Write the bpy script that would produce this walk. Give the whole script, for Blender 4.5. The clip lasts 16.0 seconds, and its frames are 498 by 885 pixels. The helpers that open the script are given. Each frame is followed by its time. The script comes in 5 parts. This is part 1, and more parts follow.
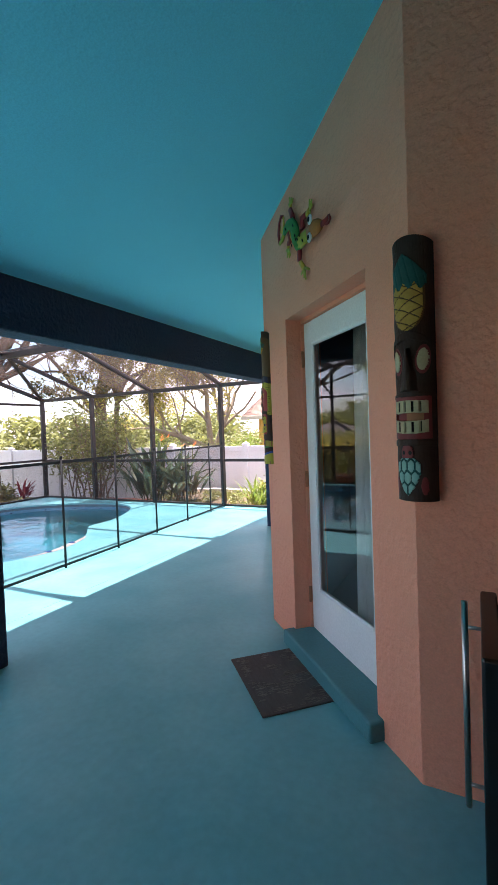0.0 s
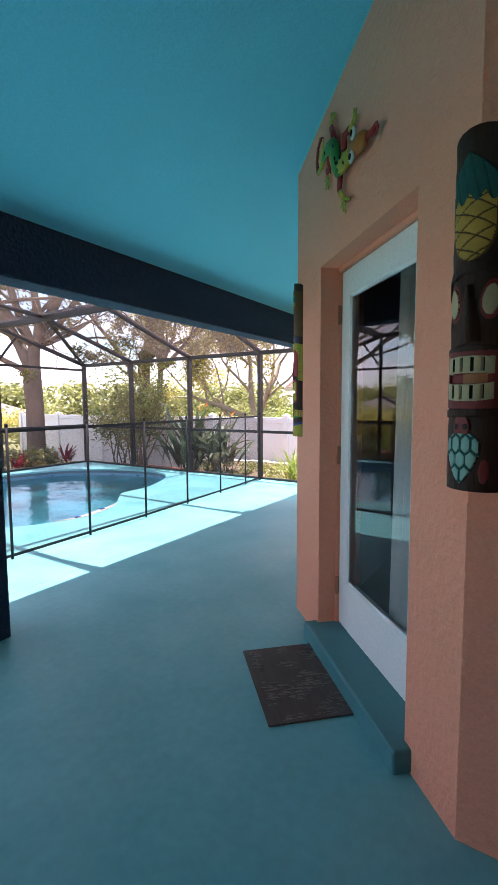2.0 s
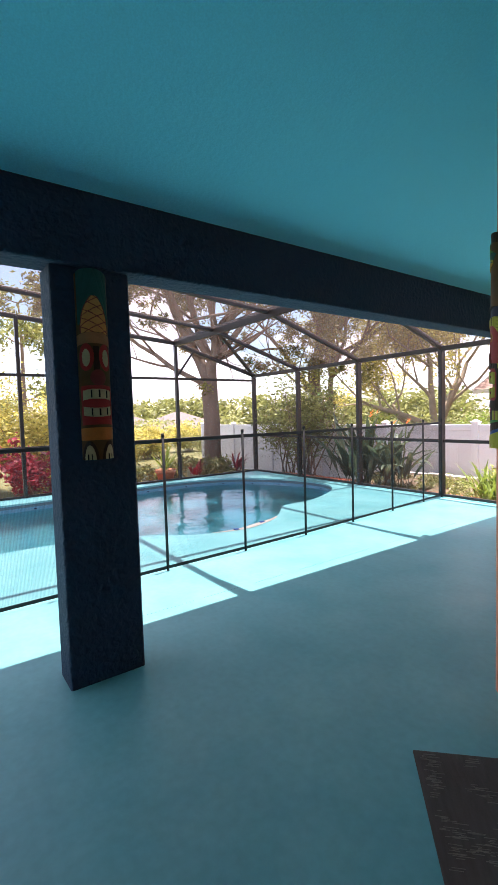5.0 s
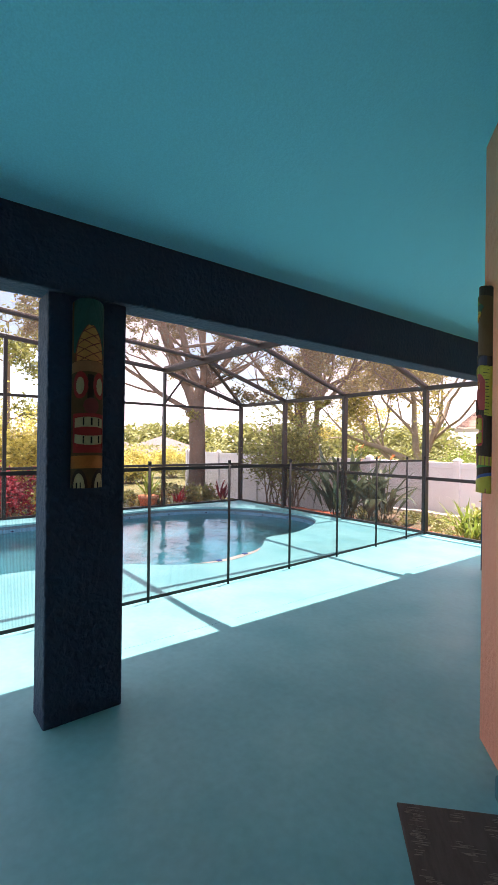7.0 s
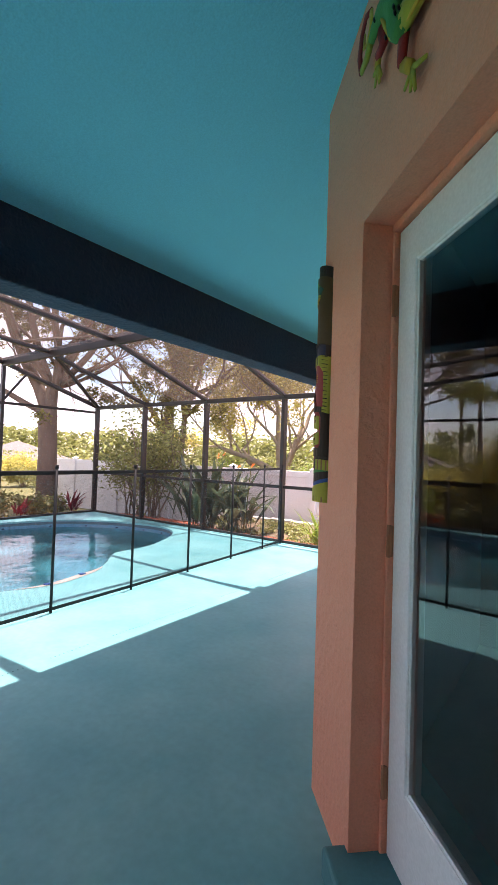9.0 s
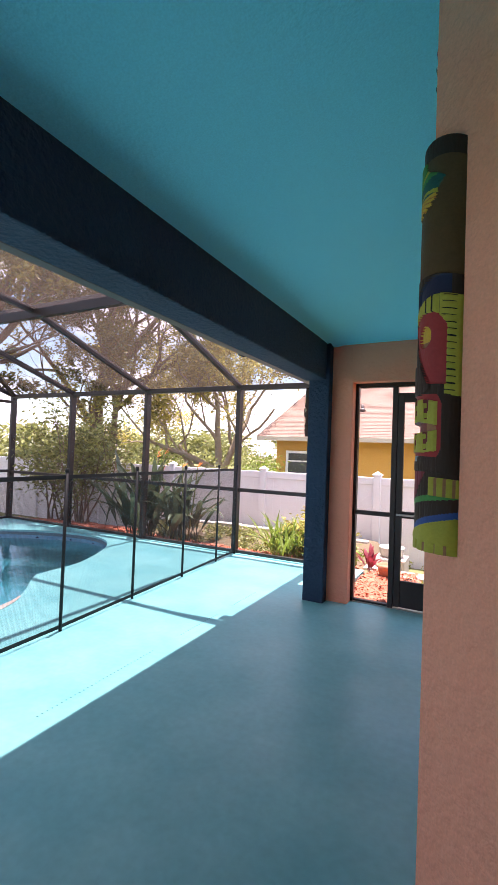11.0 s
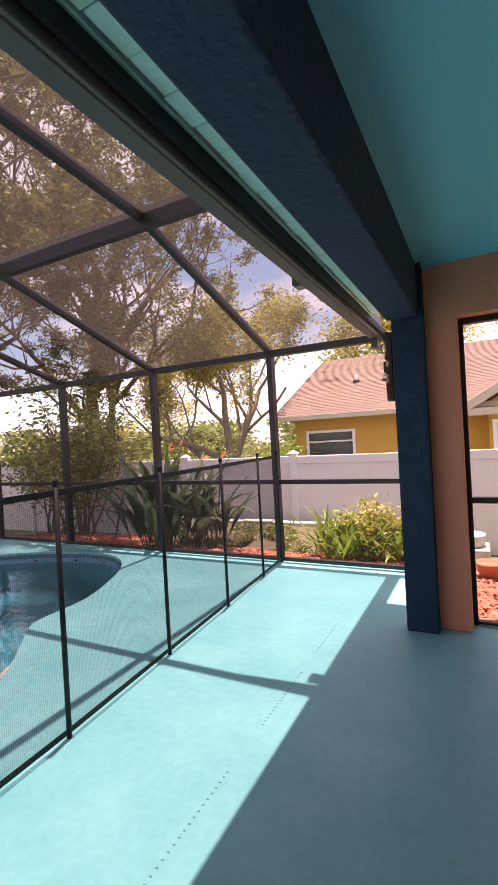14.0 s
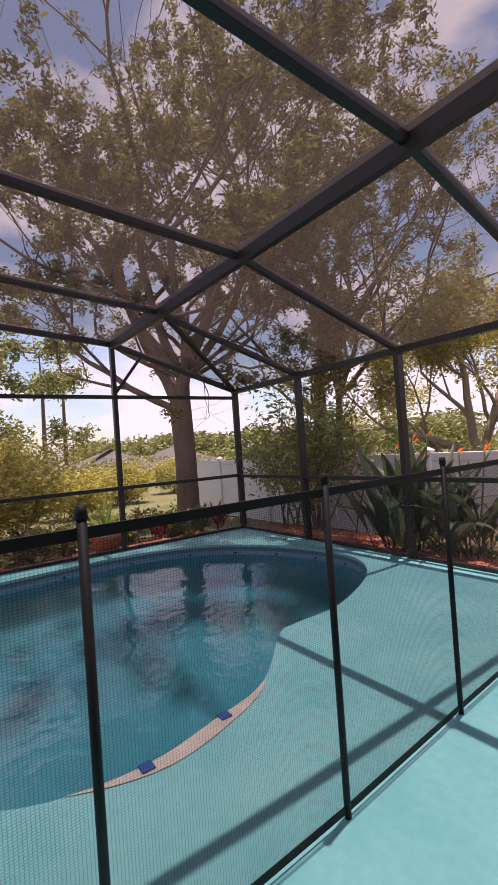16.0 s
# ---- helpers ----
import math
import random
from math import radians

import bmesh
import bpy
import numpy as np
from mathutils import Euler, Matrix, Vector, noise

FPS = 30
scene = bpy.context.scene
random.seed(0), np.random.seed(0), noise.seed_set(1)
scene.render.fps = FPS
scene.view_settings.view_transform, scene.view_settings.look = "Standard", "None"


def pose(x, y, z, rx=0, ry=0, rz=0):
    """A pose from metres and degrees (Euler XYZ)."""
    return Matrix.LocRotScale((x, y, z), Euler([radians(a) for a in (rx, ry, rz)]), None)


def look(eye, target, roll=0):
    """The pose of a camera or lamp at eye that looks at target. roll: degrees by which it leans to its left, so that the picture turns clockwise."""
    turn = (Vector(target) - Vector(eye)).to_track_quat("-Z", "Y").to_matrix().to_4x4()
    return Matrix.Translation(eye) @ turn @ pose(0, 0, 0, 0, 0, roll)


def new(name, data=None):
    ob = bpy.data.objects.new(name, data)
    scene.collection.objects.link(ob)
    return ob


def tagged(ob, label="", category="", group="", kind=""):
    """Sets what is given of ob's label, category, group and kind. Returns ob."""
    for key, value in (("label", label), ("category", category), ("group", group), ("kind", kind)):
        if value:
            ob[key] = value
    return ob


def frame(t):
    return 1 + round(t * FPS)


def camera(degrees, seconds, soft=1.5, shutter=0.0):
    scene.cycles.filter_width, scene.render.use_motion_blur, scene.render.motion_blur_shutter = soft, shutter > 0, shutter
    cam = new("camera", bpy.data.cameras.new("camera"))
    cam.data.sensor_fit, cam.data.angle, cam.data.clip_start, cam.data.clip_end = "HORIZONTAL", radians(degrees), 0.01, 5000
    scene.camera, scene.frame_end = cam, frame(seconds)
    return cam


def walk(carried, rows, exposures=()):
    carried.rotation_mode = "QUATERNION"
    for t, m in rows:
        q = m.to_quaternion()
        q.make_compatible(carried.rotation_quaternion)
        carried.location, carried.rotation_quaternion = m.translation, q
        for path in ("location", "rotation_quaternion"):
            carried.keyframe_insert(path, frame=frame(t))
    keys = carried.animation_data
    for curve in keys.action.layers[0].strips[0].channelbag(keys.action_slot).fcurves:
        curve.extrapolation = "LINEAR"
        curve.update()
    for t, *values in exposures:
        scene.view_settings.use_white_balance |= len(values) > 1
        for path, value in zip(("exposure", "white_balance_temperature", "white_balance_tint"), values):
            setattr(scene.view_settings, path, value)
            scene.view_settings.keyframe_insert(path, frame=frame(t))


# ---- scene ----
cam = camera(57.6, 16.0)
PATH = [
    (0, (1.58, 1.259, 1.415), (0.68, 3.044, 1.36), -2.1),
    (0.5, (1.586, 1.259, 1.405), (0.748, 3.073, 1.326), -1.9),
    (1, (1.523, 1.283, 1.398), (0.737, 3.118, 1.271), -1.0),
    (1.5, (1.529, 1.407, 1.384), (0.645, 3.192, 1.211), -0.8),
    (2, (1.529, 1.641, 1.376), (0.455, 3.319, 1.204), -0.3),
    (2.5, (1.366, 1.851, 1.33), (0.121, 3.41, 1.196), -1.5),
    (3, (1.295, 1.964, 1.311), (-0.159, 3.333, 1.212), -1.6),
    (3.5, (1.272, 2.111, 1.338), (-0.36, 3.262, 1.225), -1.5),
    (4, (1.239, 2.162, 1.325), (-0.397, 3.304, 1.193), -1.4),
    (4.5, (1.236, 2.164, 1.334), (-0.382, 3.331, 1.192), -1.6),
    (5, (1.237, 2.151, 1.347), (-0.386, 3.312, 1.227), -1.7),
    (7.5, (1.22, 2.119, 1.381), (-0.306, 3.41, 1.446), 2.1),
    (8, (1.249, 2.205, 1.36), (0.038, 3.795, 1.42), 1.9),
    (10.5, (0.499, 3.111, 1.336), (-0.669, 4.734, 1.389), 1.8),
    (11, (0.323, 3.139, 1.374), (-0.601, 4.912, 1.421), 2.1),
    (11.5, (0.194, 3.328, 1.342), (-0.573, 5.174, 1.388), 1.6),
    (12, (0.052, 3.563, 1.331), (-0.599, 5.455, 1.357), 0.1),
    (12.5, (-0.119, 3.618, 1.349), (-0.708, 5.53, 1.369), -1.1),
    (13, (-0.296, 3.784, 1.329), (-0.996, 5.657, 1.377), -1.6),
    (13.5, (-0.477, 4.017, 1.338), (-1.311, 5.834, 1.366), -2.8),
    (14, (-0.677, 4.08, 1.34), (-1.594, 5.857, 1.33), -3.2),
    (14.5, (-0.828, 4.214, 1.339), (-1.912, 5.894, 1.33), -3.4),
    (15, (-0.996, 4.4, 1.336), (-2.26, 5.95, 1.332), -3.8),
    (15.5, (-1.144, 4.405, 1.324), (-2.583, 5.795, 1.326), -4.5),
    (16, (-1.294, 4.392, 1.321), (-2.922, 5.553, 1.345), -4.0),
]
walk(cam, [(t, look(eye, target, roll)) for t, eye, target, roll in PATH],
     [(0, 2.32, 6500, 23), (2, 2.35, 6500, 23), (5, 2.12, 6700, 21), (8, 2.27, 7300, 28), (10.5, 2.0, 6700, 27), (12.5, 2.15, 6900, 29), (14, 1.4, 7500, 33), (15, 0.95, 7500, 33), (16, 0.68, 7100, 30)])

# ---- world, sun ----
world = bpy.data.worlds.new("sky")
scene.world = world
world.use_nodes = True
wn = world.node_tree
wn.nodes.clear()
SUN_EL, SUN_AZ = radians(83.9), radians(10.8)
sky = wn.nodes.new("ShaderNodeTexSky")
sky.sky_type, sky.sun_disc = "NISHITA", False
sky.sun_elevation, sky.sun_rotation = SUN_EL, SUN_AZ
clouds = wn.nodes.new("ShaderNodeTexNoise")
clouds.inputs["Scale"].default_value, clouds.inputs["Detail"].default_value = 3.2, 7
wc = wn.nodes.new("ShaderNodeTexCoord")
wm = wn.nodes.new("ShaderNodeMapping")
wm.inputs["Scale"].default_value = (1, 1, 2.6)
wn.links.new(wc.outputs["Generated"], wm.inputs["Vector"])
wn.links.new(wm.outputs["Vector"], clouds.inputs["Vector"])
wr = wn.nodes.new("ShaderNodeValToRGB")
wr.color_ramp.elements[0].position, wr.color_ramp.elements[1].position = 0.45, 0.58
wn.links.new(clouds.outputs["Fac"], wr.inputs["Fac"])
wmix = wn.nodes.new("ShaderNodeMix")
wmix.data_type = "RGBA"
wn.links.new(wr.outputs["Color"], wmix.inputs["Factor"])
wn.links.new(sky.outputs["Color"], wmix.inputs["A"])
wmix.inputs["B"].default_value = (5.5, 5.3, 6.0, 1)
wb = wn.nodes.new("ShaderNodeBackground")
wb.inputs["Strength"].default_value = 0.13
wn.links.new(wmix.outputs["Result"], wb.inputs["Color"])
wo = wn.nodes.new("ShaderNodeOutputWorld")
wn.links.new(wb.outputs["Background"], wo.inputs["Surface"])

sun_data = bpy.data.lights.new("sun", "SUN")
sun_data.energy, sun_data.angle, sun_data.color = 4.9, radians(0.55), (1.0, 0.95, 0.90)
sun = new("sun", sun_data)
sun.matrix_world = look((0, 0, 20), Vector((0, 0, 20)) - Vector((math.cos(SUN_EL) * math.sin(-SUN_AZ), math.cos(SUN_EL) * math.cos(SUN_AZ), math.sin(SUN_EL))))

# ---- materials ----
def rgba(c):
    return (*c, 1.0)


def material(name, base, other=None, scale=3.0, grain=60.0, rough=0.7, bump=0.15, metal=0.0, mix=0.5, island=0.0, spec=0.5, stretch=(1, 1, 1)):
    """A surface with stains at one scale, grain at another, and fine relief."""
    m = bpy.data.materials.new(name)
    m.use_nodes = True
    nt = m.node_tree
    b = nt.nodes["Principled BSDF"]
    other = other or tuple(c * 0.75 for c in base)
    tc = nt.nodes.new("ShaderNodeTexCoord")
    mp = nt.nodes.new("ShaderNodeMapping")
    mp.inputs["Scale"].default_value = stretch
    nt.links.new(tc.outputs["Object"], mp.inputs["Vector"])
    big = nt.nodes.new("ShaderNodeTexNoise")
    big.inputs["Scale"].default_value, big.inputs["Detail"].default_value, big.inputs["Roughness"].default_value = scale, 5, 0.6
    fine = nt.nodes.new("ShaderNodeTexNoise")
    fine.inputs["Scale"].default_value, fine.inputs["Detail"].default_value = grain, 3
    for n in (big, fine):
        nt.links.new(mp.outputs["Vector"], n.inputs["Vector"])
    ramp = nt.nodes.new("ShaderNodeValToRGB")
    ramp.color_ramp.elements[0].position, ramp.color_ramp.elements[1].position = 0.5 - mix * 0.5, 0.5 + mix * 0.5
    nt.links.new(big.outputs["Fac"], ramp.inputs["Fac"])
    mx = nt.nodes.new("ShaderNodeMix")
    mx.data_type = "RGBA"
    nt.links.new(ramp.outputs["Color"], mx.inputs["Factor"])
    mx.inputs["A"].default_value, mx.inputs["B"].default_value = rgba(other), rgba(base)
    hv = nt.nodes.new("ShaderNodeHueSaturation")
    nt.links.new(mx.outputs["Result"], hv.inputs["Color"])
    mr = nt.nodes.new("ShaderNodeMapRange")
    mr.inputs["To Min"].default_value, mr.inputs["To Max"].default_value = 0.86, 1.14
    nt.links.new(fine.outputs["Fac"], mr.inputs["Value"])
    last = mr.outputs["Result"]
    if island:
        gi = nt.nodes.new("ShaderNodeNewGeometry")
        ri = nt.nodes.new("ShaderNodeMapRange")
        ri.inputs["To Min"].default_value, ri.inputs["To Max"].default_value = 1 - island, 1 + island
        nt.links.new(gi.outputs["Random Per Island"], ri.inputs["Value"])
        mu = nt.nodes.new("ShaderNodeMath")
        mu.operation = "MULTIPLY"
        nt.links.new(last, mu.inputs[0])
        nt.links.new(ri.outputs["Result"], mu.inputs[1])
        last = mu.outputs["Value"]
    nt.links.new(last, hv.inputs["Value"])
    nt.links.new(hv.outputs["Color"], b.inputs["Base Color"])
    b.inputs["Roughness"].default_value, b.inputs["Metallic"].default_value = rough, metal
    b.inputs["Specular IOR Level"].default_value = spec
    if bump:
        bp = nt.nodes.new("ShaderNodeBump")
        bp.inputs["Strength"].default_value, bp.inputs["Distance"].default_value = bump, 0.01
        nt.links.new(fine.outputs["Fac"], bp.inputs["Height"])
        nt.links.new(bp.outputs["Normal"], b.inputs["Normal"])
    return m


def stucco(name, base, other, bump=0.6, scale=38.0, rough=0.8):
    """Sprayed knock-down plaster: flattened blobs over a fine sand grain."""
    m = material(name, base, other, 1.3, 140.0, rough, 0.0, mix=0.7)
    nt = m.node_tree
    b = nt.nodes["Principled BSDF"]
    tc = nt.nodes.new("ShaderNodeTexCoord")
    n1 = nt.nodes.new("ShaderNodeTexNoise")
    n1.inputs["Scale"].default_value, n1.inputs["Detail"].default_value, n1.inputs["Distortion"].default_value = scale, 4, 0.15
    nt.links.new(tc.outputs["Object"], n1.inputs["Vector"])
    r = nt.nodes.new("ShaderNodeValToRGB")
    r.color_ramp.elements[0].position, r.color_ramp.elements[1].position = 0.42, 0.62
    nt.links.new(n1.outputs["Fac"], r.inputs["Fac"])
    bp = nt.nodes.new("ShaderNodeBump")
    bp.inputs["Strength"].default_value, bp.inputs["Distance"].default_value = bump, 0.012
    nt.links.new(r.outputs["Color"], bp.inputs["Height"])
    nt.links.new(bp.outputs["Normal"], b.inputs["Normal"])
    return m


def screen_cloth(name, colour, cover, pitch, weave=True):
    """Woven mesh: threads on a grid with open holes between them."""
    m = bpy.data.materials.new(name)
    m.use_nodes = True
    nt = m.node_tree
    nt.nodes.clear()
    out = nt.nodes.new("ShaderNodeOutputMaterial")
    mixs = nt.nodes.new("ShaderNodeMixShader")
    tr = nt.nodes.new("ShaderNodeBsdfTransparent")
    df = nt.nodes.new("ShaderNodeBsdfDiffuse")
    tl = nt.nodes.new("ShaderNodeBsdfTranslucent")
    df.inputs["Color"].default_value = tl.inputs["Color"].default_value = rgba(colour)
    half = nt.nodes.new("ShaderNodeMixShader")
    half.inputs[0].default_value = 0.4
    nt.links.new(df.outputs[0], half.inputs[1])
    nt.links.new(tl.outputs[0], half.inputs[2])
    nt.links.new(tr.outputs[0], mixs.inputs[1])
    nt.links.new(half.outputs[0], mixs.inputs[2])
    nt.links.new(mixs.outputs[0], out.inputs["Surface"])
    mixs.inputs[0].default_value = cover
    if weave:
        uv = nt.nodes.new("ShaderNodeUVMap")
        sp = nt.nodes.new("ShaderNodeSeparateXYZ")
        nt.links.new(uv.outputs["UV"], sp.inputs[0])
        hits = []
        for k, axis in enumerate("XY"):
            f = nt.nodes.new("ShaderNodeMath")
            f.operation = "MULTIPLY"
            f.inputs[1].default_value = 1 / pitch[k]
            nt.links.new(sp.outputs[axis], f.inputs[0])
            g = nt.nodes.new("ShaderNodeMath")
            g.operation = "FRACT"
            nt.links.new(f.outputs[0], g.inputs[0])
            h = nt.nodes.new("ShaderNodeMath")
            h.operation = "LESS_THAN"
            h.inputs[1].default_value = 1 - math.sqrt(1 - cover)
            nt.links.new(g.outputs[0], h.inputs[0])
            hits.append(h)
        mxn = nt.nodes.new("ShaderNodeMath")
        mxn.operation = "MAXIMUM"
        nt.links.new(hits[0].outputs[0], mxn.inputs[0])
        nt.links.new(hits[1].outputs[0], mxn.inputs[1])
        fill = nt.nodes.new("ShaderNodeMapRange")
        fill.inputs["To Min"].default_value, fill.inputs["To Max"].default_value = cover * 0.65, cover * 1.27
        nt.links.new(mxn.outputs[0], fill.inputs["Value"])
        nt.links.new(fill.outputs["Result"], mixs.inputs[0])
    return m


def foliage(name, base, other, through_light=0.35, rough=0.5):
    m = material(name, base, other, 0.9, 25.0, rough, 0.0, mix=0.8, island=0.45)
    nt = m.node_tree
    b = nt.nodes["Principled BSDF"]
    out = next(n for n in nt.nodes if n.bl_idname == "ShaderNodeOutputMaterial")
    tl = nt.nodes.new("ShaderNodeBsdfTranslucent")
    src = b.inputs["Base Color"].links[0].from_socket
    nt.links.new(src, tl.inputs["Color"])
    mixs = nt.nodes.new("ShaderNodeMixShader")
    mixs.inputs[0].default_value = through_light
    nt.links.new(b.outputs[0], mixs.inputs[1])
    nt.links.new(tl.outputs[0], mixs.inputs[2])
    nt.links.new(mixs.outputs[0], out.inputs["Surface"])
    return m


M = {}
M["deck"] = material("aqua deck paint", (0.215, 0.545, 0.56), (0.125, 0.435, 0.465), 1.9, 24, 0.55, 0.10, mix=0.5, spec=0.42)
deck_nt = M["deck"].node_tree
deck_ramp = deck_nt.nodes.new("ShaderNodeMapRange")
deck_ramp.inputs["From Min"].default_value, deck_ramp.inputs["From Max"].default_value = 0.32, 0.68
deck_ramp.inputs["To Min"].default_value, deck_ramp.inputs["To Max"].default_value = 0.30, 0.48
deck_worn = deck_nt.nodes.new("ShaderNodeTexNoise")
deck_worn.inputs["Scale"].default_value, deck_worn.inputs["Detail"].default_value, deck_worn.inputs["Roughness"].default_value = 1.5, 4, 0.5
deck_tc = deck_nt.nodes.new("ShaderNodeTexCoord")
deck_nt.links.new(deck_tc.outputs["Object"], deck_worn.inputs["Vector"])
deck_nt.links.new(deck_worn.outputs["Fac"], deck_ramp.inputs["Value"])
deck_nt.links.new(deck_ramp.outputs["Result"], deck_nt.nodes["Principled BSDF"].inputs["Roughness"])
M["ceiling"] = stucco("aqua ceiling plaster", (0.14, 0.77, 0.98), (0.13, 0.73, 0.95), 0.10, 45)
M["salmon"] = stucco("salmon stucco", (0.92, 0.37, 0.235), (0.86, 0.33, 0.205), 0.32, 30)
M["navy"] = stucco("navy stucco", (0.011, 0.042, 0.088), (0.009, 0.034, 0.072), 0.55, 34)
M["step"] = material("teal step paint", (0.06, 0.25, 0.27), (0.05, 0.21, 0.23), 3, 70, 0.55, 0.15)
M["bronze"] = material("dark bronze aluminium", (0.035, 0.028, 0.027), (0.028, 0.022, 0.021), 4, 80, 0.42, 0.03, metal=0.25)
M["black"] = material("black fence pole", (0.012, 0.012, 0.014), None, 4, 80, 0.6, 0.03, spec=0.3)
M["gutter"] = material("brown gutter", (0.10, 0.075, 0.07), (0.08, 0.06, 0.055), 2, 60, 0.45, 0.03)
M["fascia"] = material("pale aqua fascia paint", (0.60, 0.88, 0.81), (0.54, 0.80, 0.73), 5, 60, 0.6, 0.2)
M["white"] = material("white door paint", (0.87, 0.89, 0.88), (0.82, 0.85, 0.84), 3, 90, 0.4, 0.03)
M["vinyl"] = material("white vinyl", (0.78, 0.765, 0.775), (0.71, 0.70, 0.71), 1.2, 50, 0.45, 0.02)
M["steel"] = material("brushed steel", (0.55, 0.54, 0.52), (0.45, 0.44, 0.43), 5, 200, 0.3, 0.05, metal=1.0)
M["brass"] = material("hinge brass", (0.42, 0.26, 0.16), None, 8, 100, 0.4, 0.05, metal=0.6)
M["fridge"] = material("gloss black cabinet", (0.01, 0.009, 0.009), None, 3, 60, 0.22, 0.02)
M["mat"] = material("brown woven doormat", (0.145, 0.11, 0.095), (0.085, 0.066, 0.056), 9, 300, 0.95, 0.5, stretch=(1, 6, 1))
M["mat_fleck"] = material("doormat pale fleck", (0.33, 0.27, 0.23), None, 9, 300, 0.95, 0.3)
M["grass"] = material("lawn", (0.11, 0.125, 0.035), (0.17, 0.14, 0.055), 0.6, 40, 0.9, 0.6, mix=0.5)
M["dirt"] = material("dry sandy soil", (0.14, 0.092, 0.06), (0.10, 0.085, 0.04), 2.2, 45, 0.95, 0.5)
M["mulch"] = material("red mulch", (0.58, 0.19, 0.11), (0.36, 0.11, 0.065), 12, 90, 0.95, 0.4)
M["bark"] = material("grey brown bark", (0.24, 0.165, 0.12), (0.13, 0.09, 0.068), 4, 45, 0.9, 0.9, stretch=(1, 1, 0.35))
M["pale_bark"] = material("pale bark", (0.36, 0.29, 0.20), (0.24, 0.18, 0.12), 4, 45, 0.9, 0.7)
M["leaf"] = foliage("tree leaf", (0.185, 0.195, 0.047), (0.25, 0.19, 0.055), 0.5)
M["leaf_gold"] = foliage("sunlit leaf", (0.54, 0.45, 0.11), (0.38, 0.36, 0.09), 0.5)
M["leaf_bush"] = foliage("shrub leaf", (0.20, 0.235, 0.065), (0.25, 0.235, 0.08))
M["leaf_lime"] = foliage("lime leaf", (0.26, 0.33, 0.04), (0.14, 0.22, 0.03), 0.4)
M["leaf_dark"] = foliage("strap leaf", (0.07, 0.105, 0.055), (0.10, 0.125, 0.07), 0.3)
M["leaf_red"] = foliage("red leaf", (0.38, 0.03, 0.045), (0.18, 0.03, 0.05), 0.35)
M["flower_orange"] = foliage("orange flower", (0.75, 0.16, 0.03), (0.8, 0.24, 0.03), 0.3)
M["terracotta"] = material("terracotta", (0.45, 0.19, 0.10), (0.38, 0.15, 0.08), 8, 60, 0.85, 0.2)
M["paver"] = material("pale concrete paver", (0.55, 0.50, 0.45), (0.42, 0.38, 0.34), 6, 70, 0.9, 0.4)
M["house_wall"] = stucco("ochre stucco", (0.68, 0.38, 0.075), (0.62, 0.34, 0.065), 0.2, 20)
M["shingle"] = material("brown roof shingle", (0.25, 0.155, 0.12), (0.21, 0.13, 0.10), 2, 60, 0.9, 0.4, island=0.04)
M["far_roof"] = material("weathered far roof", (0.13, 0.11, 0.10), None, 2, 20, 0.9, 0.1)
M["trim"] = material("cream trim", (0.62, 0.55, 0.42), None, 3, 60, 0.6, 0.05)
M["dark_glass"] = material("dark window glass", (0.06, 0.07, 0.08), None, 1, 10, 0.06, 0.0, spec=0.8)
M["blind"] = material("white blind", (0.72, 0.72, 0.70), None, 3, 80, 0.7, 0.05)
M["plaster_pool"] = material("pool plaster", (0.15, 0.43, 0.49), (0.10, 0.33, 0.40), 0.8, 50, 0.7, 0.05)
M["coping"] = material("grey teal coping", (0.10, 0.17, 0.21), (0.07, 0.13, 0.17), 3, 70, 0.6, 0.2)
M["tile_blue"] = material("blue waterline tile", (0.17, 0.37, 0.50), (0.12, 0.30, 0.44), 9, 60, 0.25, 0.05, island=0.25)
M["room"] = material("dim room paint", (0.30, 0.28, 0.26), None, 2, 40, 0.8, 0.05)
M["curtain"] = material("pale sage curtain", (0.86, 0.90, 0.88), (0.80, 0.84, 0.82), 4, 150, 0.85, 0.1)
M["wood_dark"] = material("dark stained carving", (0.046, 0.025, 0.017), (0.028, 0.015, 0.011), 14, 120, 0.55, 0.4, spec=0.2, stretch=(1, 1, 0.2))
M["screen_roof"] = screen_cloth("cage roof screen", (0.060, 0.046, 0.041), 0.60, (0.0016, 0.0016), False)
M["screen_wall"] = screen_cloth("cage wall screen", (0.10, 0.09, 0.09), 0.13, (0.0016, 0.0016), False)
M["pool_mesh"] = screen_cloth("pool fence mesh", (0.045, 0.043, 0.046), 0.44, (0.0092, 0.0072), True)
M["band"] = material("black fence binding", (0.012, 0.012, 0.014), None, 4, 80, 0.7, 0.05)

